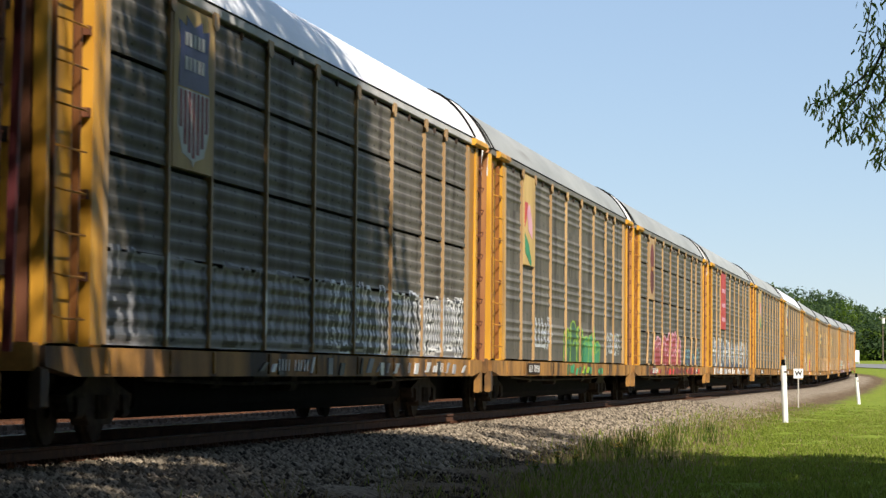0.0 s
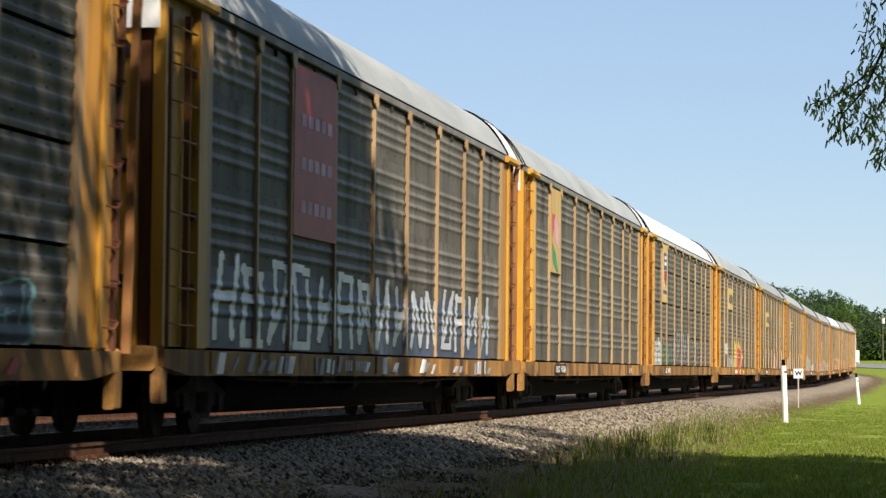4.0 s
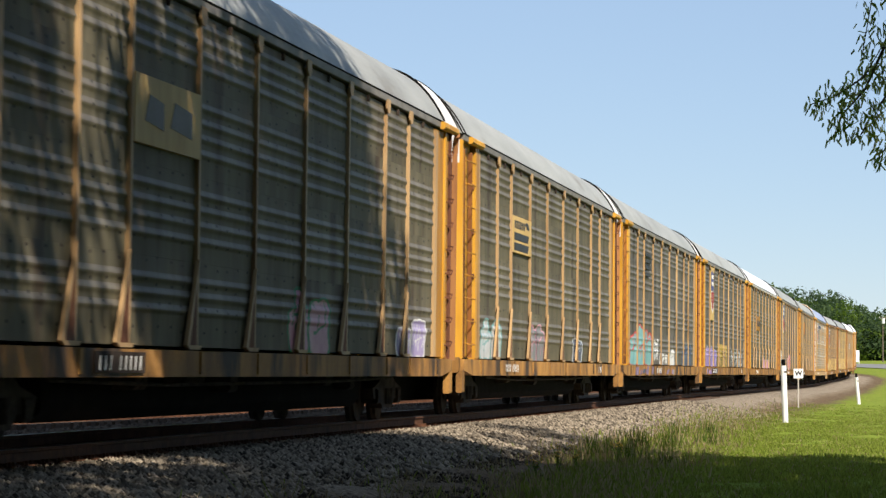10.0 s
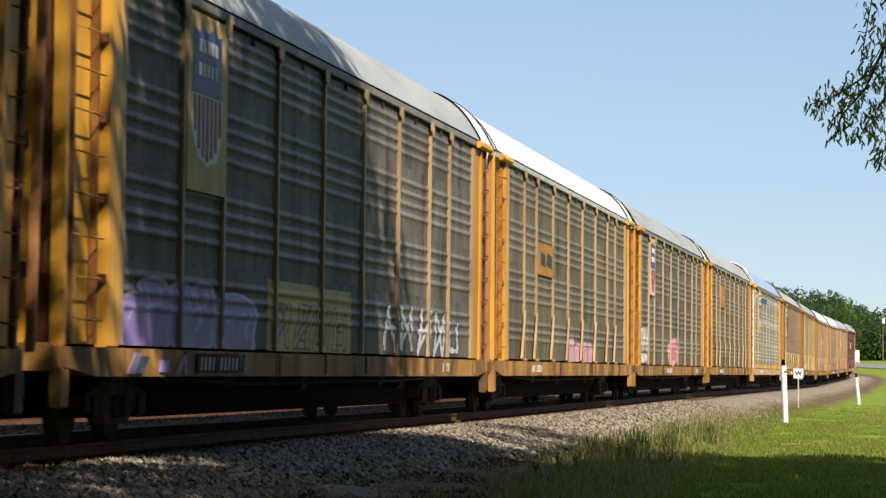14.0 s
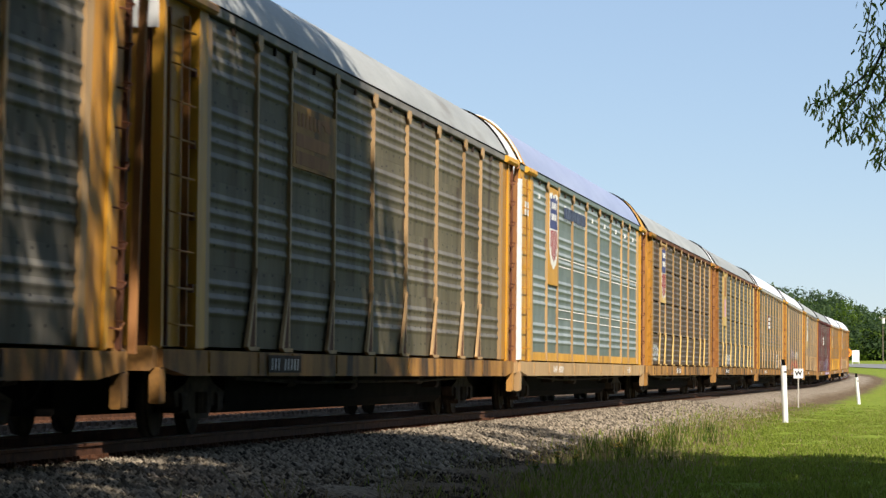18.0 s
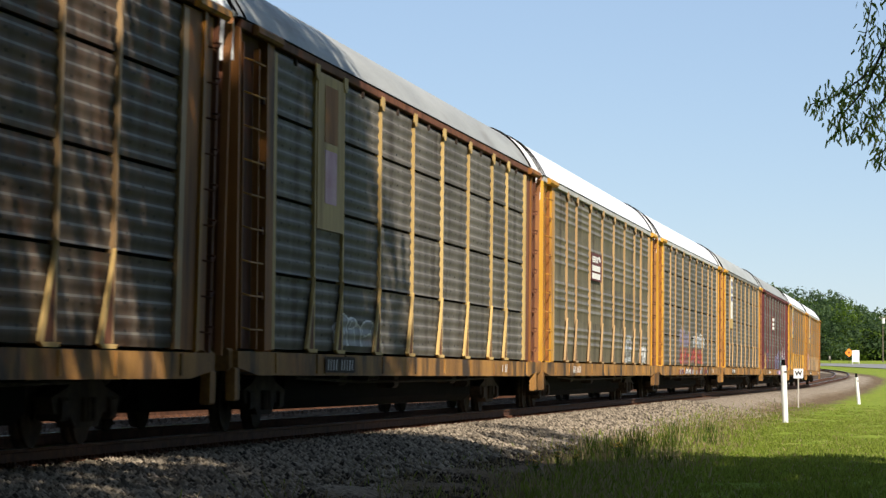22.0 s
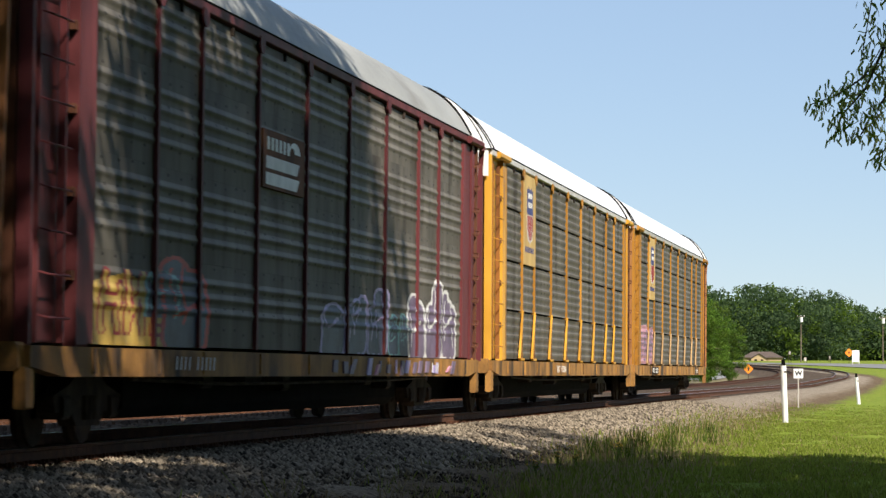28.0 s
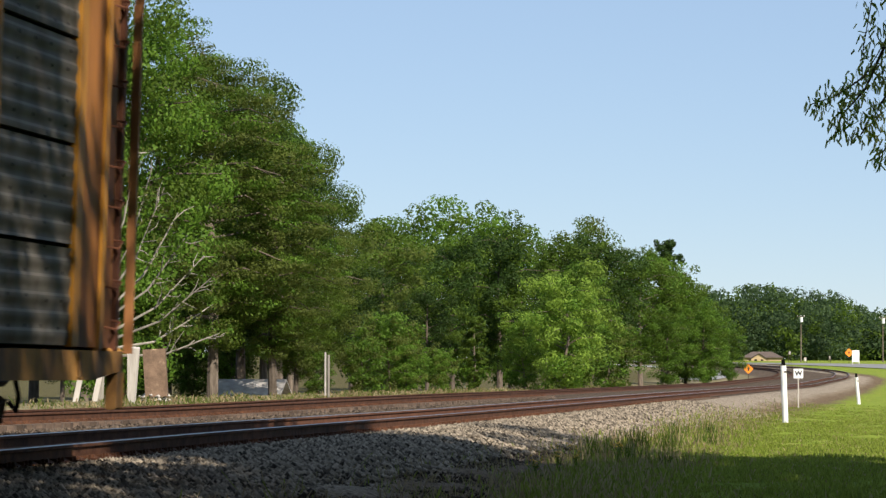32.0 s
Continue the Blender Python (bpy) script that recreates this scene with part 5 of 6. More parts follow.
# kind, plan place, height of the top, label
TREES = [("bright", -12.4, 118, 16.4, "tall bright green deciduous tree"), ("layered", -11.2, 124, 14.6, "olive-green tree with layered drooping branches"), ("layered", -9.6, 130, 14.8, "olive-green tree with layered drooping branches"),
         ("dark", -9.2, 142, 14.6, "dark green leafy tree beyond the tracks"), ("broad", -8.6, 150, 13.6, "full green deciduous tree beyond the tracks"), ("layered", -7.3, 134, 11.4, "olive-green tree with layered drooping branches"),
         ("layered", -7.6, 156, 11.0, "olive-green tree with layered drooping branches"), ("dark", -7.7, 147, 12.8, "dark green leafy tree beyond the tracks"), ("olive", -6.4, 162, 9.6, "olive-green low tree beyond the tracks"), ("olive", -6.6, 140, 6.2, "spreading olive-green tree beyond the tracks"),
         ("broad", -5.5, 235, 13.0, "green tree in the wood's edge"),
         ("bright", -2.2, 250, 14.6, "bright-topped green tree in the wood"), ("dark", -3.0, 215, 9.8, "dark green leafy tree in the wood"), ("bright", 2.6, 255, 14.9, "bright-topped green tree in the wood"),
         ("bright", 5.6, 258, 14.3, "bright green tree in the wood"), ("dark", .7, 225, 10.6, "dark green leafy tree in the wood"), ("dark", 4.2, 230, 11.6, "dark green leafy tree in the wood"),
         ("olive", 12.2, 270, 15.0, "pale olive tree top in the wood"), ("broad", 9.6, 240, 11.4, "full green deciduous tree beyond the tracks"), ("dark", 12.0, 235, 11.0, "dark green leafy tree in the wood"),
         ("broad", 15.6, 246, 11.2, "full green deciduous tree beyond the tracks"), ("broad", 18.5, 262, 11.6, "dark green leafy tree in the wood"), ("pine", 19.0, 268, 13.0, "dark pine rising from the wood"),
         ("bright", 21.5, 276, 9.6, "bright green tree by the road"), ("bright", 24.6, 292, 8.2, "bright green tree by the road"), ("bright", 28.0, 305, 6.6, "small bright green roadside tree"),
         ("sapling", 7.2, 186, 7.0, "light green bushy sapling"), ("sapling", 5.0, 190, 5.0, "light green bushy sapling"), ("column", 1.65, 166, 4.2, "ivy-covered stump beyond the tracks"),
         ("bush", -3.9, 150, 3.0, "wild green shrub beyond the tracks"), ("bush", -1.8, 155, 2.8, "wild green shrub beyond the tracks"), ("bush", -.1, 160, 2.7, "wild green shrub beyond the tracks"),
         ("bush", -5.7, 140, 2.3, "wild green shrub beyond the tracks"), ("olive", -17.2, 150, 12, "olive spring-green deciduous tree"), ("dark", -14.5, 165, 13, "dark green leafy tree beyond the tracks"),
         ("dark", -17.7, 135, 14, "dark green leafy tree beyond the tracks"), ("bush", 11.5, 215, 5.0, "light green bushy sapling"), ("broad", -21, 130, 15, "green deciduous tree beyond the tracks"),
         ("dark", -5.6, 190, 8.4, "dark green leafy tree in the wood"), ("dark", -1.0, 200, 7, "dark green leafy tree in the wood"), ("sapling", 8.4, 205, 8.0, "bright green sapling at the wood's edge"),
         ("bright", 17.2, 238, 6.6, "bright green tree by the road"), ("bright", 22.8, 272, 8.0, "bright green tree by the road"), ("bush", -2.9, 172, 5.0, "olive shrub at the wood's edge"),
         ("olive", -3.9, 205, 10.4, "olive spring-green tree in the wood"),
         ("dark", -15.5, 152, 5.5, "dark green understory tree"), ("dark", -13.2, 158, 5.2, "dark green understory tree"), ("dark", -11.0, 163, 5.6, "dark green understory tree"), ("dark", -8.6, 168, 5.4, "dark green understory tree"),
         ("bush", -14.0, 146, 3.4, "leafy green understory shrub"), ("bush", -10.2, 152, 3.2, "leafy green understory shrub"), ("bush", -12.0, 150, 3.0, "leafy green understory shrub"), ("dark", -19.5, 160, 6.5, "dark green understory tree")]
for kind, x, y, top, label in TREES:
    g = float(ground_z(x, y))
    top += .7 if 200 < y < 265 and x < 13 else 0
    if y < 165 and x > -14 and top > 6 and kind + "_near" in KINDS:
        kind += "_near"
    plant_tree(KINDS[kind], x, y, (top - g) / TOPS[kind], x * 1.7 + y * .31, label, wide=.85 if y < 170 and top > 9 else 1.0)


def far_woods():
    """The wood on the rise behind the road."""
    rng = np.random.default_rng(77)
    pts, rad = [], []
    for i in range(420):
        px = rng.uniform(.07, .19) if i < 330 else rng.uniform(-.1, .08)
        d = rng.uniform(640, 780)
        x, y = px * d, d
        g = float(ground_z(x, y))
        top = .682 + d * np.interp(px, [.07, .086, .102, .115, .126, .1335, .142, .16], [.0325, .0335, .0350, .0332, .0318, .0272, .0266, .028]) * rng.uniform(.72, .985) - g
        for k in range(9):
            z = top * rng.uniform(.06, .92)
            r = min(3.4 * (1.15 - .5 * z / top) * rng.uniform(.6, 1), top - z + .8)
            pts.append((x + rng.normal(0, 1.8), y + rng.normal(0, 2), g + z))
            rad.append(r)
    # mostly leaves with painted haze
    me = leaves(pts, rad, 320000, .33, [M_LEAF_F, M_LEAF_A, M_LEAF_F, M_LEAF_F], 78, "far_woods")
    tagged(new("far_woods", me), "distant green wood behind the road", "woods", kind="stuff")


far_woods()

# tall trees on the camera's side, which shade the near cars
SHADE = tree_meshes(31, 19, 6.5, .34, 32000, .19, [M_LEAF_C])
BACK = tree_meshes(32, 19, 6.8, .07, 34000, .34, [M_LEAF_C])
shade_trees = []
for x, y, sc, turn in ((9.5, 24, 1.0, .4), (15.5, 13, 1.05, 2.0), (4.5, -6, 1.0, 3.6), (17, 30, .95, 5.0), (9.2, 20, .88, 1.1), (-3.5, -9, 1.0, 2.6)):
    shade_trees.append(plant_tree(SHADE, x, y, sc, turn, "tall willow oak on the grassy verge", group="shade trees on the verge"))
# unseen trees added behind the camera to hold back sky light
for x, y, sc, turn in ((-14, -22, 1.5, .9), (-4, -20, 1.55, 2.2), (5, -16, 1.5, 4.1), (15, -8, 1.12, 5.2), (23, 6, 1.4, .2), (27, 20, 1.25, 1.7), (31, 36, 1.0, 3.3), (36, 54, 1.0, 4.6), (-24, -30, 1.2, 2.9), (42, 75, 1.0, 5.5)):
    plant_tree(BACK, x, y, sc, turn, "unseen tall oak behind the verge, blocks sky light", group="shade trees on the verge")


def hanging_branch(tree):
    """Drooping twigs with narrow leaves at the end of a long limb."""
    rng = np.random.default_rng(8)
    back = tree.matrix_basis.inverted()
    limb = Shape()
    limb.tube([(9.0, 24, 7.2), (6.6, 23.2, 6.6), (4.4, 22.4, 4.9), (3.4, 22.1, 3.9)], .09, 7, 0, .03)
    twigs = [[(4.4, 22.4, 4.9), (3.6, 22.0, 4.3), (3.05, 21.9, 3.55), (2.95, 21.9, 3.0)],
             [(3.6, 22.1, 4.3), (3.18, 22.0, 3.2), (2.98, 22.0, 2.86), (2.78, 22.0, 2.72), (2.60, 22.0, 2.66)],
             [(3.18, 22.0, 3.2), (3.0, 22.1, 2.78), (2.84, 22.1, 2.60), (2.78, 22.1, 2.46)],
             [(3.3, 22.1, 3.4), (3.14, 22.1, 2.72), (3.02, 22.1, 2.55), (2.96, 22.1, 2.44)],
             [(3.6, 22.1, 4.0), (3.26, 22.1, 2.9), (3.16, 22.1, 2.4), (3.09, 22.1, 2.26)],
             [(3.7, 22.0, 4.2), (3.4, 22.0, 3.3), (3.2, 22.0, 2.95), (3.1, 22.0, 2.8)]]
    c, sd, up = [], [], []
    for tw in twigs:
        limb.tube(tw, .012, 5, 0, .004)
        p = [Vector(q) for q in tw]
        for i in range(len(p) - 1):
            for k in range(64):
                if i == 0 and k < 18:
                    continue
                q = p[i].lerp(p[i + 1], rng.uniform(0, 1)) + Vector(rng.normal(0, .05, 3))
                d = Vector((rng.normal(0, .5), rng.normal(0, .5), -1.0 + rng.normal(0, .35))).normalized()
                w = d.cross(Vector(rng.normal(0, 1, 3))).normalized()
                ln = rng.uniform(.022, .042)
                c.append(q + d * ln)
                sd.append(w * .0085)
                up.append(d * ln)
    o = part("limb", limb, M_BARK, tree)
    o.matrix_basis = back
    me = sheet_mesh("hanging_leaves", np.array(c), np.array(sd), np.array(up), [M_LEAF_H, M_LEAF_S], np.arange(len(c)) % 3 // 2)
    o = part("hanging_leaves", me, M_LEAF_H, tree, "narrow drooping willow-oak leaves")
    o.matrix_basis = back


# two oaks added out of view to dapple the near cars and ballast
TALL = tree_meshes(33, 17.0, 4.2, .52, 5200, .15, [M_LEAF_C])
plant_tree(TALL, 2.9, 14.2, 1.0, .5, "unseen slender oak with a high loose crown, dapples the cars", group="shade trees on the verge")
plant_tree(TALL, 5.4, 5.0, 1.42, 2.1, "unseen tall oak with a high loose crown, dapples the cars", group="shade trees on the verge")
hanging_branch(shade_trees[0])


def bare_branches():
    """A leafing tree with long pale bare limbs beyond the tracks."""
    rng = np.random.default_rng(21)
    t = thing("bare_tree", "half-bare tree with long pale crooked limbs", "tree", at=Matrix.Translation((-11.3, 108, float(ground_z(-11.3, 108)))))
    trunk = Shape().tube([(-.6, 0, -.5), (-.5, 0, 2), (-.7, .2, 5)], .16, 7, 0, .09)
    part("trunk", trunk, M_PALEBARK, t)
    pts, rad = [], []
    for ex, ez, oz in ((1.2, 8.3, 3.6), (1.7, 7.5, 3.4), (2.1, 6.7, 3.0), (2.4, 5.9, 2.8), (3.0, 5.2, 2.3), (3.3, 4.4, 2.1), (2.9, 3.2, 1.9), (3.6, 2.5, 1.7), (.8, 9.0, 4.4)):
        o, e = Vector((-.6, 0, oz)), Vector((ex, rng.normal(0, .5), ez))
        mid = o.lerp(e, .5) + Vector((.15, 0, -.35))
        limb = Shape().tube([o, mid, e], .06, 6, 0, .016)
        for k in range(9):
            a = mid.lerp(e, k / 9)
            b = a + Vector((rng.uniform(-.1, .7), rng.normal(0, .4), rng.uniform(-.25, .8)))
            limb.tube([a, a.lerp(b, .5) + Vector(rng.normal(0, .08, 3)), b], .026, 5, 0, .009)
            pts.append(b)
            rad.append(.3)
        part("limb", limb, M_PALEBARK, t, "pale bare limb")
    for k in range(22):
        pts.append((rng.uniform(-1.6, .4), rng.normal(0, .5), rng.uniform(1.2, 9)))
        rad.append(.5)
    part("crown", leaves(pts, rad, 2400, .075, [M_LEAF_B, M_LEAF_D], 22), M_LEAF_B, t)


bare_branches()

# ======================= beside the line =======================
def at_ground(x, y, dz=0.0):
    return Matrix.Translation((x, y, float(ground_z(x, y)) + dz))


def round_post(x, y, h, r, lean, label):
    t = thing("marker_post", label, "post", "white marker posts", at=at_ground(x, y, -.1) @ Euler((0, lean, 0)).to_matrix().to_4x4())
    part("post", Shape().tube([(0, 0, 0), (0, 0, h - .15)], r, 12), M_WHITE, t)
    part("cap", Shape().tube([(0, 0, h - .15), (0, 0, h), (0, 0, h + .03)], r * .72, 12, 0, r * .5), M_BLACK, t, "black weathered cap")
    part("band", Shape().tube([(.01, 0, h - .36), (.01, 0, h - .31)], r * 1.02, 12), M_TRUCK, t)


round_post(9.94, 90.5, 1.92, .085, -.035, "white marker post with black cap in grass")
round_post(19.74, 148, 1.56, .085, -.09, "leaning white marker post in the grass")


def text_mesh(body, size):
    cu = bpy.data.curves.new("letter", 'FONT')
    cu.body, cu.size, cu.align_x, cu.align_y, cu.extrude = body, size, 'CENTER', 'CENTER', .002
    cu.offset = size * .035
    ob = bpy.data.objects.new("letter", cu)
    scene.collection.objects.link(ob)
    me = bpy.data.meshes.new_from_object(ob.evaluated_get(bpy.context.evaluated_depsgraph_get()))
    bpy.data.objects.remove(ob)
    me.materials.clear()
    me.materials.append(M_BLACKSPRAY)
    return me


def whistle_sign():
    t = thing("whistle_sign", "square white sign with black letter on steel post", "sign", at=at_ground(14.13, 124))
    part("post", Shape().box(-.024, .024, 0, .03, -.2, 1.5), M_WOODPOST, t, "thin grey steel post")
    b = part("board", Shape().box(-.19, .19, -.012, -.002, 1.2, 1.58), M_WHITE, t)
    l = part("letter", text_mesh("W", .27), M_BLACKSPRAY, b)
    l.matrix_basis = Matrix.Translation((0, -.016, 1.39)) @ Euler((radians(90), 0, 0)).to_matrix().to_4x4()
    part("bolt", Shape().tube([(0, -.013, 1.55), (0, -.02, 1.55)], .012, 6), M_TRUCK, b)


whistle_sign()


def diamond(x, y, up, size, label):
    t = thing("warning_sign", label, "sign", "orange road signs", at=at_ground(x, y))
    part("post", Shape().box(-.03, .03, 0, .05, -.2, up), M_TRUCK, t)
    r = size * .7
    b = part("board", Shape().slab([(0, up - r), (r, up), (0, up + r), (-r, up)], -.03, -.01), M_ORANGE, t)
    part("mark", Shape().slab([(-.08, up - .2), (.08, up - .2), (.08, up), (.2, up), (0, up + .24), (-.2, up), (-.08, up)], -.034, -.031), M_BLACKSPRAY, b)


diamond(33.3, 340, 1.05, .78, "orange diamond road sign with dark mark")
diamond(33.8, 400, .95, .8, "orange diamond road sign by the lane")
diamond(61.2, 470, 1.75, .95, "orange diamond road sign beside white board")


def board_sign(x, y, w, h, up, label, name="notice_board"):
    t = thing(name, label, "sign", at=at_ground(x, y))
    part("board", Shape().box(-w / 2, w / 2, -.03, .03, up, up + h), M_WHITE if w > 1 else M_CONCRETE, t)
    for a in (-w / 2 + .04, w / 2 - .04):
        part("leg", Shape().box(a - .03, a + .03, -.05, .05, -.2, up + h + .05), M_WHITE if w > 1 else M_TRUCK, t)


board_sign(62.2, 470, 1.1, 1.75, .35, "blank white board on two white legs")
board_sign(55.6, 500, .42, .5, 1.4, "small pale sign beside the road", "road_sign")
board_sign(58.1, 500, .5, .6, .35, "small white board by the road", "road_sign")
board_sign(64.5, 520, .35, .5, .6, "small grey sign by the road", "road_sign")


def utility_pole(x, y, h):
    t = thing("utility_pole", "dark wooden pole with white transformer can", "pole", at=at_ground(x, y))
    part("pole", Shape().tube([(0, 0, -.3), (0, 0, h)], .13, 8, 0, .09), M_BARK, t)
    part("transformer", Shape().tube([(.05, -.35, h - 1.1), (.05, -.35, h - .2)], .28, 10), M_WHITE, t)
    part("cross_arm", Shape().box(-.7, .7, -.06, .06, h - .15, h - .02), M_BARK, t)
    for a in (-.6, 0, .6):
        part("insulator", Shape().tube([(a, 0, h - .02), (a, 0, h + .16)], .05, 6), M_WHITE, t)


utility_pole(64.3, 560, 8.2)
utility_pole(79.0, 560, 8.0)


def house():
    """A low house with a brown hipped roof and a tan gabled front."""
    t = thing("house", "low tan house with brown shingle roof", "house", at=at_ground(62.5, 612, -.35) @ Euler((0, 0, -.15)).to_matrix().to_4x4() @ Matrix.Diagonal((.86, .86, .86, 1)))
    part("wall", Shape().box(-4.2, 4.6, 0, 6, -.5, 1.2), M_BRICKW, t)
    r = Shape().add([(-4.6, -.5, 1.15), (5.0, -.5, 1.15), (5.0, 6.5, 1.15), (-4.6, 6.5, 1.15), (-2.2, 3, 2.55), (2.2, 3, 2.55)], [(0, 1, 5, 4), (1, 2, 5), (2, 3, 4, 5), (3, 0, 4), (0, 3, 2, 1)])
    part("roof", r, M_ROOFTILE, t)
    part("gable", Shape().add([(-2.3, -1.4, 0), (1.3, -1.4, 0), (1.3, -1.4, .9), (-.5, -1.4, 1.95), (-2.3, -1.4, .9), (-2.3, 1, 0), (1.3, 1, 0), (1.3, 1, .9), (-.5, 1, 1.95), (-2.3, 1, .9)],
                              [(0, 1, 2, 3, 4), (5, 9, 8, 7, 6), (0, 4, 9, 5), (1, 6, 7, 2), (2, 7, 8, 3), (3, 8, 9, 4)]), M_BRICKW, t)
    part("gable_roof", Shape().add([(-2.6, -1.7, .75), (-.5, -1.7, 2.02), (1.6, -1.7, .75), (-2.6, 1.5, .75), (-.5, 1.5, 2.02), (1.6, 1.5, .75), (-2.6, -1.7, .88), (-.5, -1.7, 2.16), (1.6, -1.7, .88), (-2.6, 1.5, .88), (-.5, 1.5, 2.16), (1.6, 1.5, .88)],
                                   [(0, 3, 4, 1), (1, 4, 5, 2), (6, 7, 10, 9), (7, 8, 11, 10), (0, 1, 7, 6), (1, 2, 8, 7), (3, 9, 10, 4), (4, 10, 11, 5), (0, 6, 9, 3), (2, 5, 11, 8)]), M_ROOFTILE, t)
    for a in (-1.2, .2):
        part("window", Shape().box(a - .3, a + .3, -1.43, -1.40, .25, .75), M_BLACK, t)


house()


def strip(name, path, half, material, label, category, lift=.03):
    """A paved strip along plan points, lying on the ground."""
    v, f = [], []
    for i, p in enumerate(path):
        a, b = np.array(path[max(i - 1, 0)]), np.array(path[min(i + 1, len(path) - 1)])
        d = (b - a) / np.linalg.norm(b - a)
        nrm = np.array([d[1], -d[0]])
        for w in (-half, -half / 3, half / 3, half):
            q = np.array(p) + nrm * w
            v.append((q[0], q[1], float(ground_z(*q)) + lift))
    for i in range(len(path) - 1):
        for j in range(3):
            k = i * 4 + j
            f.append((k, k + 1, k + 5, k + 4))
    me = bpy.data.meshes.new(name)
    me.from_pydata(v, [], f)
    me.materials.append(material)
    tagged(new(name, me), label, category, kind="structure")


strip("road", [tuple(on_line(s, 21)[:2]) for s in range(250, 740, 10)], 8.5, M_ASPHALT, "grey asphalt road curving beyond the tracks", "road", .06)
strip("lane", [(24.0, 318), (27.5, 335), (30.4, 352), (32.4, 372), (33.0, 395), (31, 420), (24, 450)], 2.2, M_ASPHALT, "narrow grey lane inside the curve", "road", .08)


def old_post():
    t = thing("old_post", "weathered grey split wooden post", "post", at=at_ground(-9.54, 96.2))
    part("post", Shape().add([(-.16, -.1, -.3), (.0, -.12, -.3), (.05, .1, -.3), (-.12, .1, -.3), (-.18, -.1, 1.72), (.2, -.12, 1.68), (.2, .1, 1.74), (-.14, .12, 1.78)],
                              [(0, 1, 5, 4), (1, 2, 6, 5), (2, 3, 7, 6), (3, 0, 4, 7), (4, 5, 6, 7), (3, 2, 1, 0)]), M_WOODPOST, t)
    for x in (-10.7, -11.3):
        p = thing("old_post", "leaning weathered grey fence post", "post", at=at_ground(x, 96) @ Euler((0, .2, 0)).to_matrix().to_4x4())
        part("post", Shape().box(-.08, .08, -.07, .07, -.3, .8, cut=.02), M_WOODPOST, p)


old_post()


def pillar():
    t = thing("stone_pillar", "leaning brown stone slab on broken masonry", "pillar", at=at_ground(-9.15, 99.2))
    part("slab", Shape().add([(-.28, -.2, .18), (.42, -.2, .2), (.42, .2, .2), (-.28, .2, .18), (-.38, -.18, 1.68), (.33, -.18, 1.72), (.33, .18, 1.72), (-.38, .18, 1.68)],
                             [(0, 1, 5, 4), (1, 2, 6, 5), (2, 3, 7, 6), (3, 0, 4, 7), (4, 5, 6, 7), (3, 2, 1, 0)]), M_STONEPILLAR, t)
    rng = np.random.default_rng(3)
    for k in range(42):
        x, z, r = rng.uniform(-.45, .5), rng.uniform(-.05, .26), rng.uniform(.05, .12)
        y = rng.uniform(-.3, .25)
        d = rng.normal(0, 1, (6, 3))
        v = [(x + r * a, y + r * b, z + r * c) for a, b, c in ((1, .1, 0), (-1, 0, .1), (.1, 1, 0), (0, -1, .1), (.1, 0, .8), (0, .1, -.8))]
        part("stone", Shape().add(v, [(0, 2, 4), (2, 1, 4), (1, 3, 4), (3, 0, 4), (2, 0, 5), (1, 2, 5), (3, 1, 5), (0, 3, 5)]), M_CONCRETE, t)


pillar()


def shed():
    t = thing("shed", "low white shed with grey shingle roof", "shed", at=Matrix.Translation((-8.55, 138, -1.6)))
    part("wall", Shape().box(-1.5, 1.5, -1.2, 1.2, 0, 1.75), M_WHITE, t)
    part("roof", Shape().add([(-1.75, -1.5, 1.65), (1.45, -1.5, 1.65), (1.65, 0, 2.35), (-1.55, 0, 2.35), (1.85, 1.5, 1.65), (-1.35, 1.5, 1.65), (-1.75, -1.5, 1.75), (1.45, -1.5, 1.75), (1.65, 0, 2.45), (-1.55, 0, 2.45), (1.85, 1.5, 1.75), (-1.35, 1.5, 1.75)],
                             [(6, 7, 8, 9), (9, 8, 10, 11), (0, 3, 2, 1), (3, 5, 4, 2), (0, 1, 7, 6), (1, 2, 8, 7), (2, 4, 10, 8), (0, 6, 9, 3), (3, 9, 11, 5), (5, 11, 10, 4)]), M_CONCRETE, t)


shed()
p = thing("pale_pole", "pale pole beside a thin grey one", "pole", at=at_ground(-4.66, 123.8))
part("pole", Shape().tube([(0, 0, -.2), (0, 0, 1.8)], .045, 8), M_CONCRETE, p)
part("grey_pole", Shape().tube([(.13, .05, -.2), (.13, .05, 1.7)], .05, 8), M_WOODPOST, p)


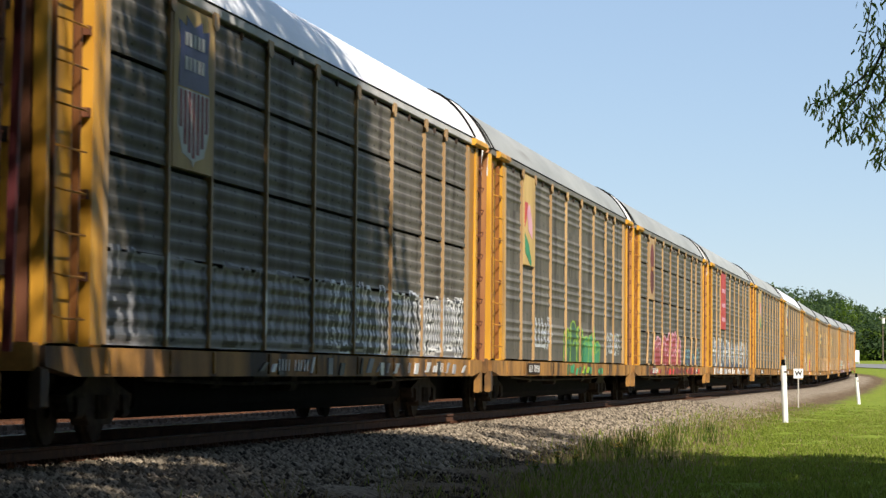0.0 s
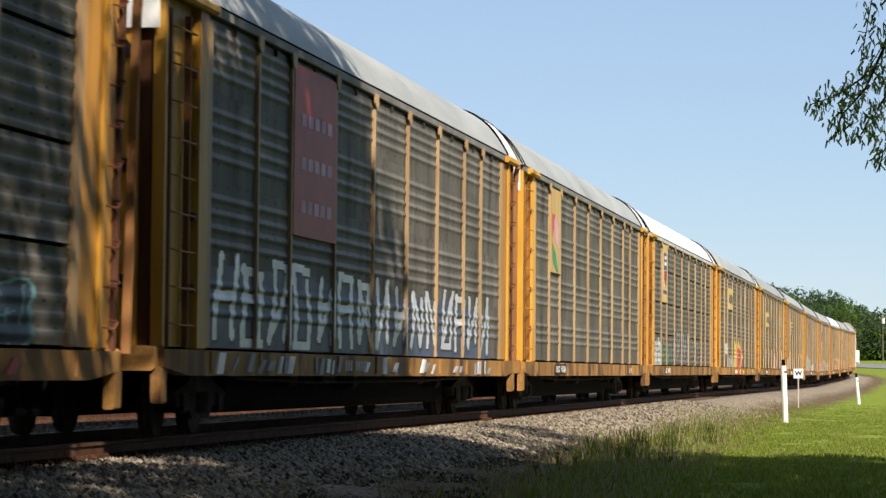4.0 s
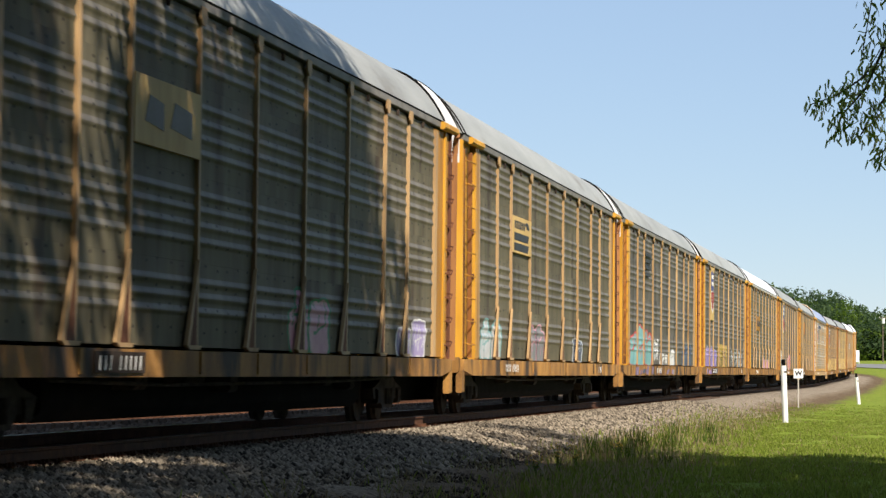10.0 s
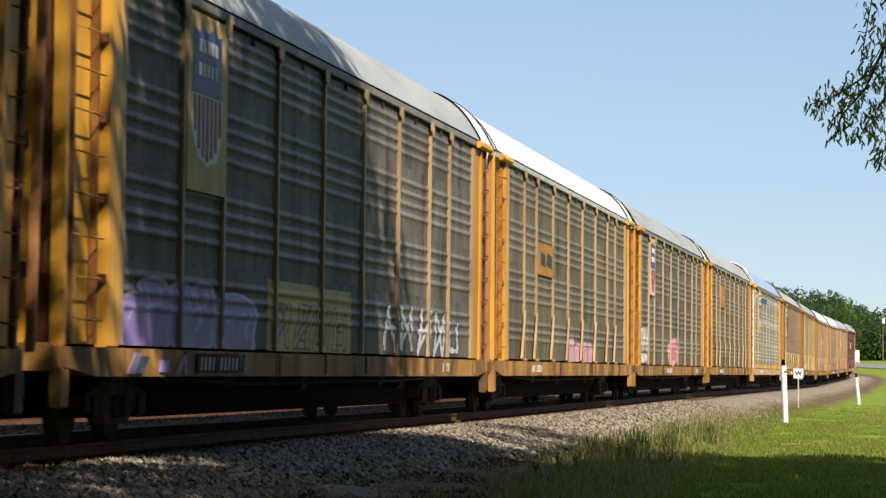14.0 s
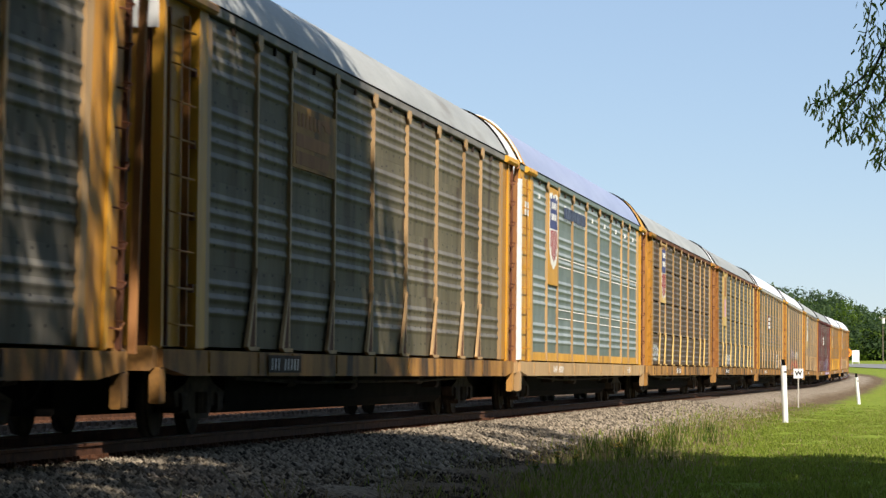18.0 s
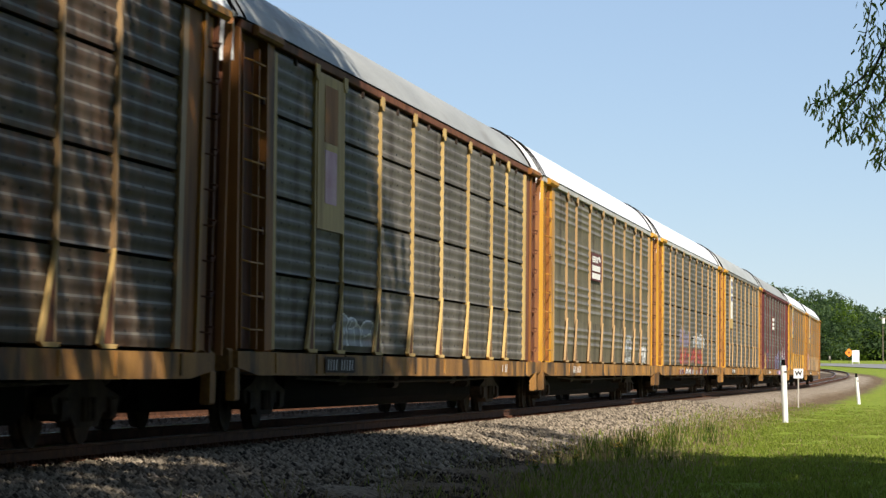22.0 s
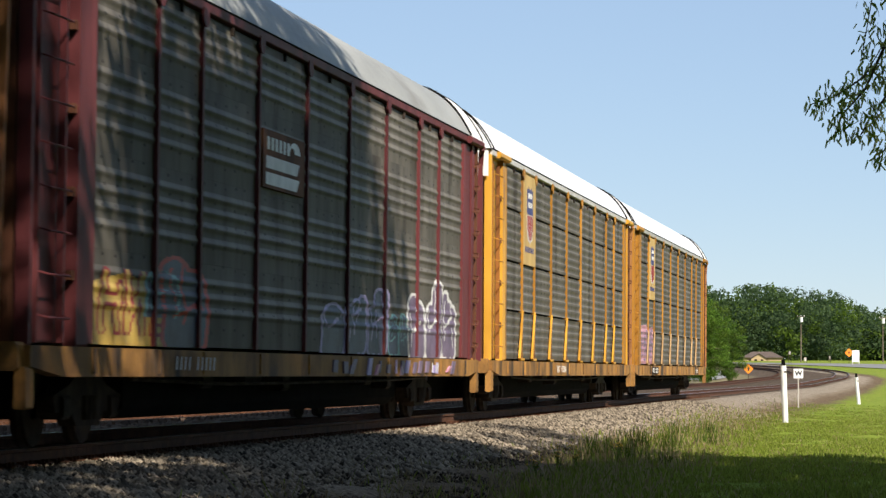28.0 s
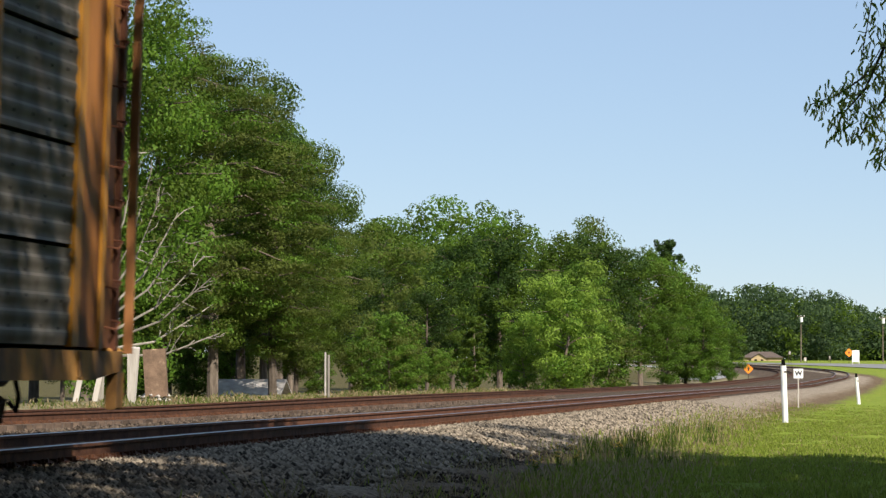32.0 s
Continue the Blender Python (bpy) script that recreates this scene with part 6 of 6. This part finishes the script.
# ======================= grass and stones =======================
def scatter_grass():
    rng = np.random.default_rng(41)
    n = 170000
    y = 33 + 115 * rng.beta(1, 2.2, n)
    start = np.interp(y, [30, 36, 55, 90], [6.1, 5.5, 4.4, 3.8])
    lat = start + 9 * rng.uniform(0, 1, n) ** 1.1
    edge = rng.uniform(0, 1, n) < np.interp(y, [40, 80, 110], [.16, .10, .02])
    lat[edge] = start[edge] + rng.normal(0, .5, edge.sum())
    x = lat / .987 + XT(y)
    z = ground_z(x, y)
    h = rng.uniform(.015, .045, n)
    tuft = (np.sin(x * 3.1 + 1.3 * np.sin(y * 1.7)) + np.sin(y * 2.3 + x)) > 1.1
    h[tuft] *= 1.5
    h *= np.interp(y, [45, 70, 100], [1.0, .7, .5])
    h[edge] = rng.uniform(.03, .13, edge.sum()) * rng.uniform(.3, 1, edge.sum())
    up = np.stack([rng.normal(0, .3, n), rng.normal(0, .3, n), np.ones(n)], -1) * h[:, None]
    a = rng.uniform(0, 6.283, n)
    side = np.stack([np.cos(a), np.sin(a), 0 * a], -1) * rng.uniform(.006, .014, n)[:, None]
    slots = (rng.uniform(0, 1, n) < np.where(edge, .45, .06)).astype(np.int32)
    me = sheet_mesh("grass", np.stack([x, y, z + h * .8], -1), side, up, [M_GRASS, M_DRY], slots)
    tagged(new("grass", me), "short green grass with longer weeds", "grass", kind="stuff")


def scatter_weeds():
    """Dry stalks and a few green weeds on the bare dirt."""
    rng = np.random.default_rng(43)
    n = 9000
    y = rng.uniform(27, 62, n)
    lat = 2.7 + 3.2 * rng.beta(1.6, 1.2, n)
    keep = np.sin(lat * 4 + y * .9) + np.sin(y * 2.1 - lat * 2) > -.3
    y, lat = y[keep], lat[keep]
    n = len(y)
    x = lat / .987 + XT(y)
    h = rng.uniform(.015, .07, n) * np.where(rng.uniform(0, 1, n) < .12, 2.0, 1.0)
    up = np.stack([rng.normal(0, .5, n), rng.normal(0, .5, n), np.ones(n)], -1) * h[:, None]
    a = rng.uniform(0, 6.283, n)
    side = np.stack([np.cos(a), np.sin(a), 0 * a], -1) * rng.uniform(.003, .008, n)[:, None]
    me = sheet_mesh("weeds", np.stack([x, y, ground_z(x, y) + h * .8], -1), side, up, [M_GRASS, M_DRY], (rng.uniform(0, 1, n) < .72).astype(np.int32))
    tagged(new("weeds", me), "dry stalks and weeds on brown dirt", "weeds", kind="stuff")


def scatter_stones(name, n, y0, y1, l0, l1, size, seed, power=1.0, material=M_BALLAST, near=3.3):
    rng = np.random.default_rng(seed)
    y = y0 + (y1 - y0) * rng.uniform(0, 1, n) ** power
    far = l1 if l1 < 0 else np.interp(y, [25, 45, 60, 80], [near, near, near + .2, l1])
    lat = l0 + (far - l0) * rng.beta(1.0, 1.35, n)
    x = lat / .987 + XT(y)
    r = size * rng.uniform(.5, 1.25, n)
    c = np.stack([x, y, ground_z(x, y) + r * .25], -1)
    base = np.array([(1, 0, .1), (-1, .1, 0), (.1, 1, 0), (0, -1, .1), (.15, .1, .8), (-.1, 0, -.8)])
    v = base[None] * r[:, None, None] * rng.uniform(.6, 1.3, (n, 6, 1))
    a = rng.uniform(0, 6.283, n)
    ca, sa = np.cos(a)[:, None], np.sin(a)[:, None]
    v = np.stack([v[..., 0] * ca - v[..., 1] * sa, v[..., 0] * sa + v[..., 1] * ca, v[..., 2]], -1) + c[:, None]
    f = np.array([(0, 2, 4), (2, 1, 4), (1, 3, 4), (3, 0, 4), (2, 0, 5), (1, 2, 5), (3, 1, 5), (0, 3, 5)])
    idx = (f[None] + (np.arange(n) * 6)[:, None, None]).reshape(-1)
    me = bpy.data.meshes.new(name)
    me.vertices.add(6 * n)
    me.vertices.foreach_set("co", v.astype(np.float32).ravel())
    me.loops.add(len(idx))
    me.loops.foreach_set("vertex_index", idx.astype(np.int32))
    me.polygons.add(8 * n)
    me.polygons.foreach_set("loop_start", np.arange(0, 24 * n, 3, dtype=np.int32))
    me.materials.append(material)
    me.update()
    me.validate()
    tagged(new(name, me), "loose pale and brown ballast stones", "ballast", kind="stuff")


def weed_plant(x, y, h, seed):
    """A branching weed with small leaves and yellow flower heads."""
    rng = np.random.default_rng(seed)
    t = thing("weed_plant", "tall green weed with small yellow flowers", "weed", "weeds at the grass edge", at=at_ground(x, y))
    stems, tips, c, sd, up = Shape(), Shape(), [], [], []
    for i in range(7):
        a, lean = rng.uniform(0, 6.283), rng.uniform(.05, .42)
        top = Vector((math.cos(a) * lean * h, math.sin(a) * lean * h, h * rng.uniform(.6, 1)))
        mid = Vector((top.x * .3, top.y * .3, top.z * .55))
        stems.tube([(0, 0, -.05), mid, top], .006, 5, 0, .003)
        for j in range(9):
            q = Vector((0, 0, 0)).lerp(mid, rng.uniform(.2, 1)) if j < 4 else mid.lerp(top, rng.uniform(0, 1))
            b = rng.uniform(0, 6.283)
            d = Vector((math.cos(b), math.sin(b), rng.uniform(-.2, .7))).normalized() * rng.uniform(.02, .045)
            c.append(q + d)
            up.append(d)
            sd.append(Vector((-math.sin(b), math.cos(b), 0)) * .011)
        for j in range(3):
            o = top + Vector(rng.normal(0, .018, 3))
            tips.add([o + Vector(v) * .013 for v in ((1, 0, 0), (-1, 0, 0), (0, 1, 0), (0, -1, 0), (0, 0, 1), (0, 0, -1))], [(0, 2, 4), (2, 1, 4), (1, 3, 4), (3, 0, 4), (2, 0, 5), (1, 2, 5), (3, 1, 5), (0, 3, 5)])
    part("stem", stems, M_LEAF_B, t)
    tagged(part("foliage", sheet_mesh("foliage", np.array(c), np.array(sd), np.array(up), [M_LEAF_S]), M_LEAF_S, t), kind="stuff")
    tagged(part("blossom", tips, M_SUNYELLOW, t), "small yellow flower heads", kind="stuff")


def grass_tuft(x, y, h, seed):
    """A tuft of long dark blades."""
    rng = np.random.default_rng(seed)
    t = thing("grass_tuft", "tuft of long dark green grass", "grass", "tufts at the grass edge", at=at_ground(x, y))
    n = 70
    a, r_ = rng.uniform(0, 6.283, n), rng.uniform(0, .22, n) ** .8
    ln = h * rng.uniform(.25, .55, n)
    d = np.stack([rng.normal(0, .22, n), rng.normal(0, .22, n), np.ones(n)], -1) * ln[:, None]
    c = np.stack([r_ * np.cos(a), r_ * np.sin(a), ln * .9], -1)
    side = np.stack([np.cos(a * 3), np.sin(a * 3), 0 * a], -1) * .007
    tagged(part("foliage", sheet_mesh("foliage", c, side, d, [M_LEAF_A, M_DRY], (rng.uniform(0, 1, n) < .2).astype(np.int32)), M_LEAF_A, t), kind="stuff")


for k, (x, y, h) in enumerate([(1.55, 42.0, .42), (1.9, 44.5, .34), (2.6, 46.5, .36), (1.2, 40.5, .3)]):
    weed_plant(x, y, h, 60 + k)
for k, (x, y, h) in enumerate([(3.5, 55.0, .5), (3.9, 54.0, .46), (3.0, 52.5, .5), (4.3, 58.0, .44), (2.9, 48.0, .36), (5.2, 61.0, .4), (4.9, 66.0, .42), (2.4, 50.0, .46), (3.4, 47.0, .3), (6.0, 70.0, .4)]):
    grass_tuft(x, y, h, 80 + k)


def scatter_scrub():
    """Dry and green scrub along the foot of the wood beyond the tracks."""
    rng = np.random.default_rng(47)
    n = 26000
    y = 84 + 170 * rng.beta(1, 1.5, n)
    lat = -9.6 - 6.5 * rng.beta(1.3, 1.6, n)
    x = lat / .987 + XT(y)
    clump = np.clip(.5 + .5 * np.sin(x * 1.3 + 2 * np.sin(y * .31)) * np.sin(y * .47 + x), .12, 1)
    h = rng.uniform(.04, .17, n) * clump
    up = np.stack([rng.normal(0, .5, n), rng.normal(0, .5, n), np.ones(n)], -1) * h[:, None]
    a = rng.uniform(0, 6.283, n)
    side = np.stack([np.cos(a), np.sin(a), 0 * a], -1) * rng.uniform(.012, .03, n)[:, None]
    slots = (rng.uniform(0, 1, n) < np.where(lat > -12.2, .93, .5)).astype(np.int32)
    me = sheet_mesh("scrub", np.stack([x, y, ground_z(x, y) + h * .8], -1), side, up, [M_LEAF_D, M_DRY], slots)
    tagged(new("scrub", me), "dry brown scrub with green shoots", "scrub", kind="stuff")


scatter_grass()
scatter_weeds()
scatter_scrub()
scatter_stones("ballast", 62000, 19, 105, 1.0, 4.2, .050, 51, 1.5)
scatter_stones("foot_stones", 9000, 22, 66, 2.7, 4.8, .026, 53, 1.2, M_BALLAST_DARK, 4.6)
scatter_stones("ballast_between", 14000, 26, 120, -5.4, -.85, .038, 52, 1.4, M_BALLAST_DARK)


# ======================= motion =======================
# how far each car stands behind its even place in the train
SLACK = [.8, .85, .75, .6, 1.0, 1.1, 1.0, 1.25, 1.2, 1.15, 1.15, 1.15, .85, .5, .6, .3, .1, -.1, -.2, -.2, -.3, -.3, .15, 0]


def motions():
    for k, car, style, label in train:
        rows = []
        for i in range(33):
            s = FRONT + SLACK[k + 1] + (k - 1) * PITCH - SPEED * i
            a, b = Vector(on_line(s + 3.65)), Vector(on_line(s + CAR_LEN - 3.65))
            d = b - a
            c = float(np.interp(s + H, ZKN, CANT))
            turn = Euler((-c, -math.atan2(d.z, d.xy.length), math.atan2(d.y, d.x)), 'XYZ')
            rows.append((float(i), Matrix.Translation((a + b) / 2) @ turn.to_matrix().to_4x4()))
        walk(car, rows)


motions()
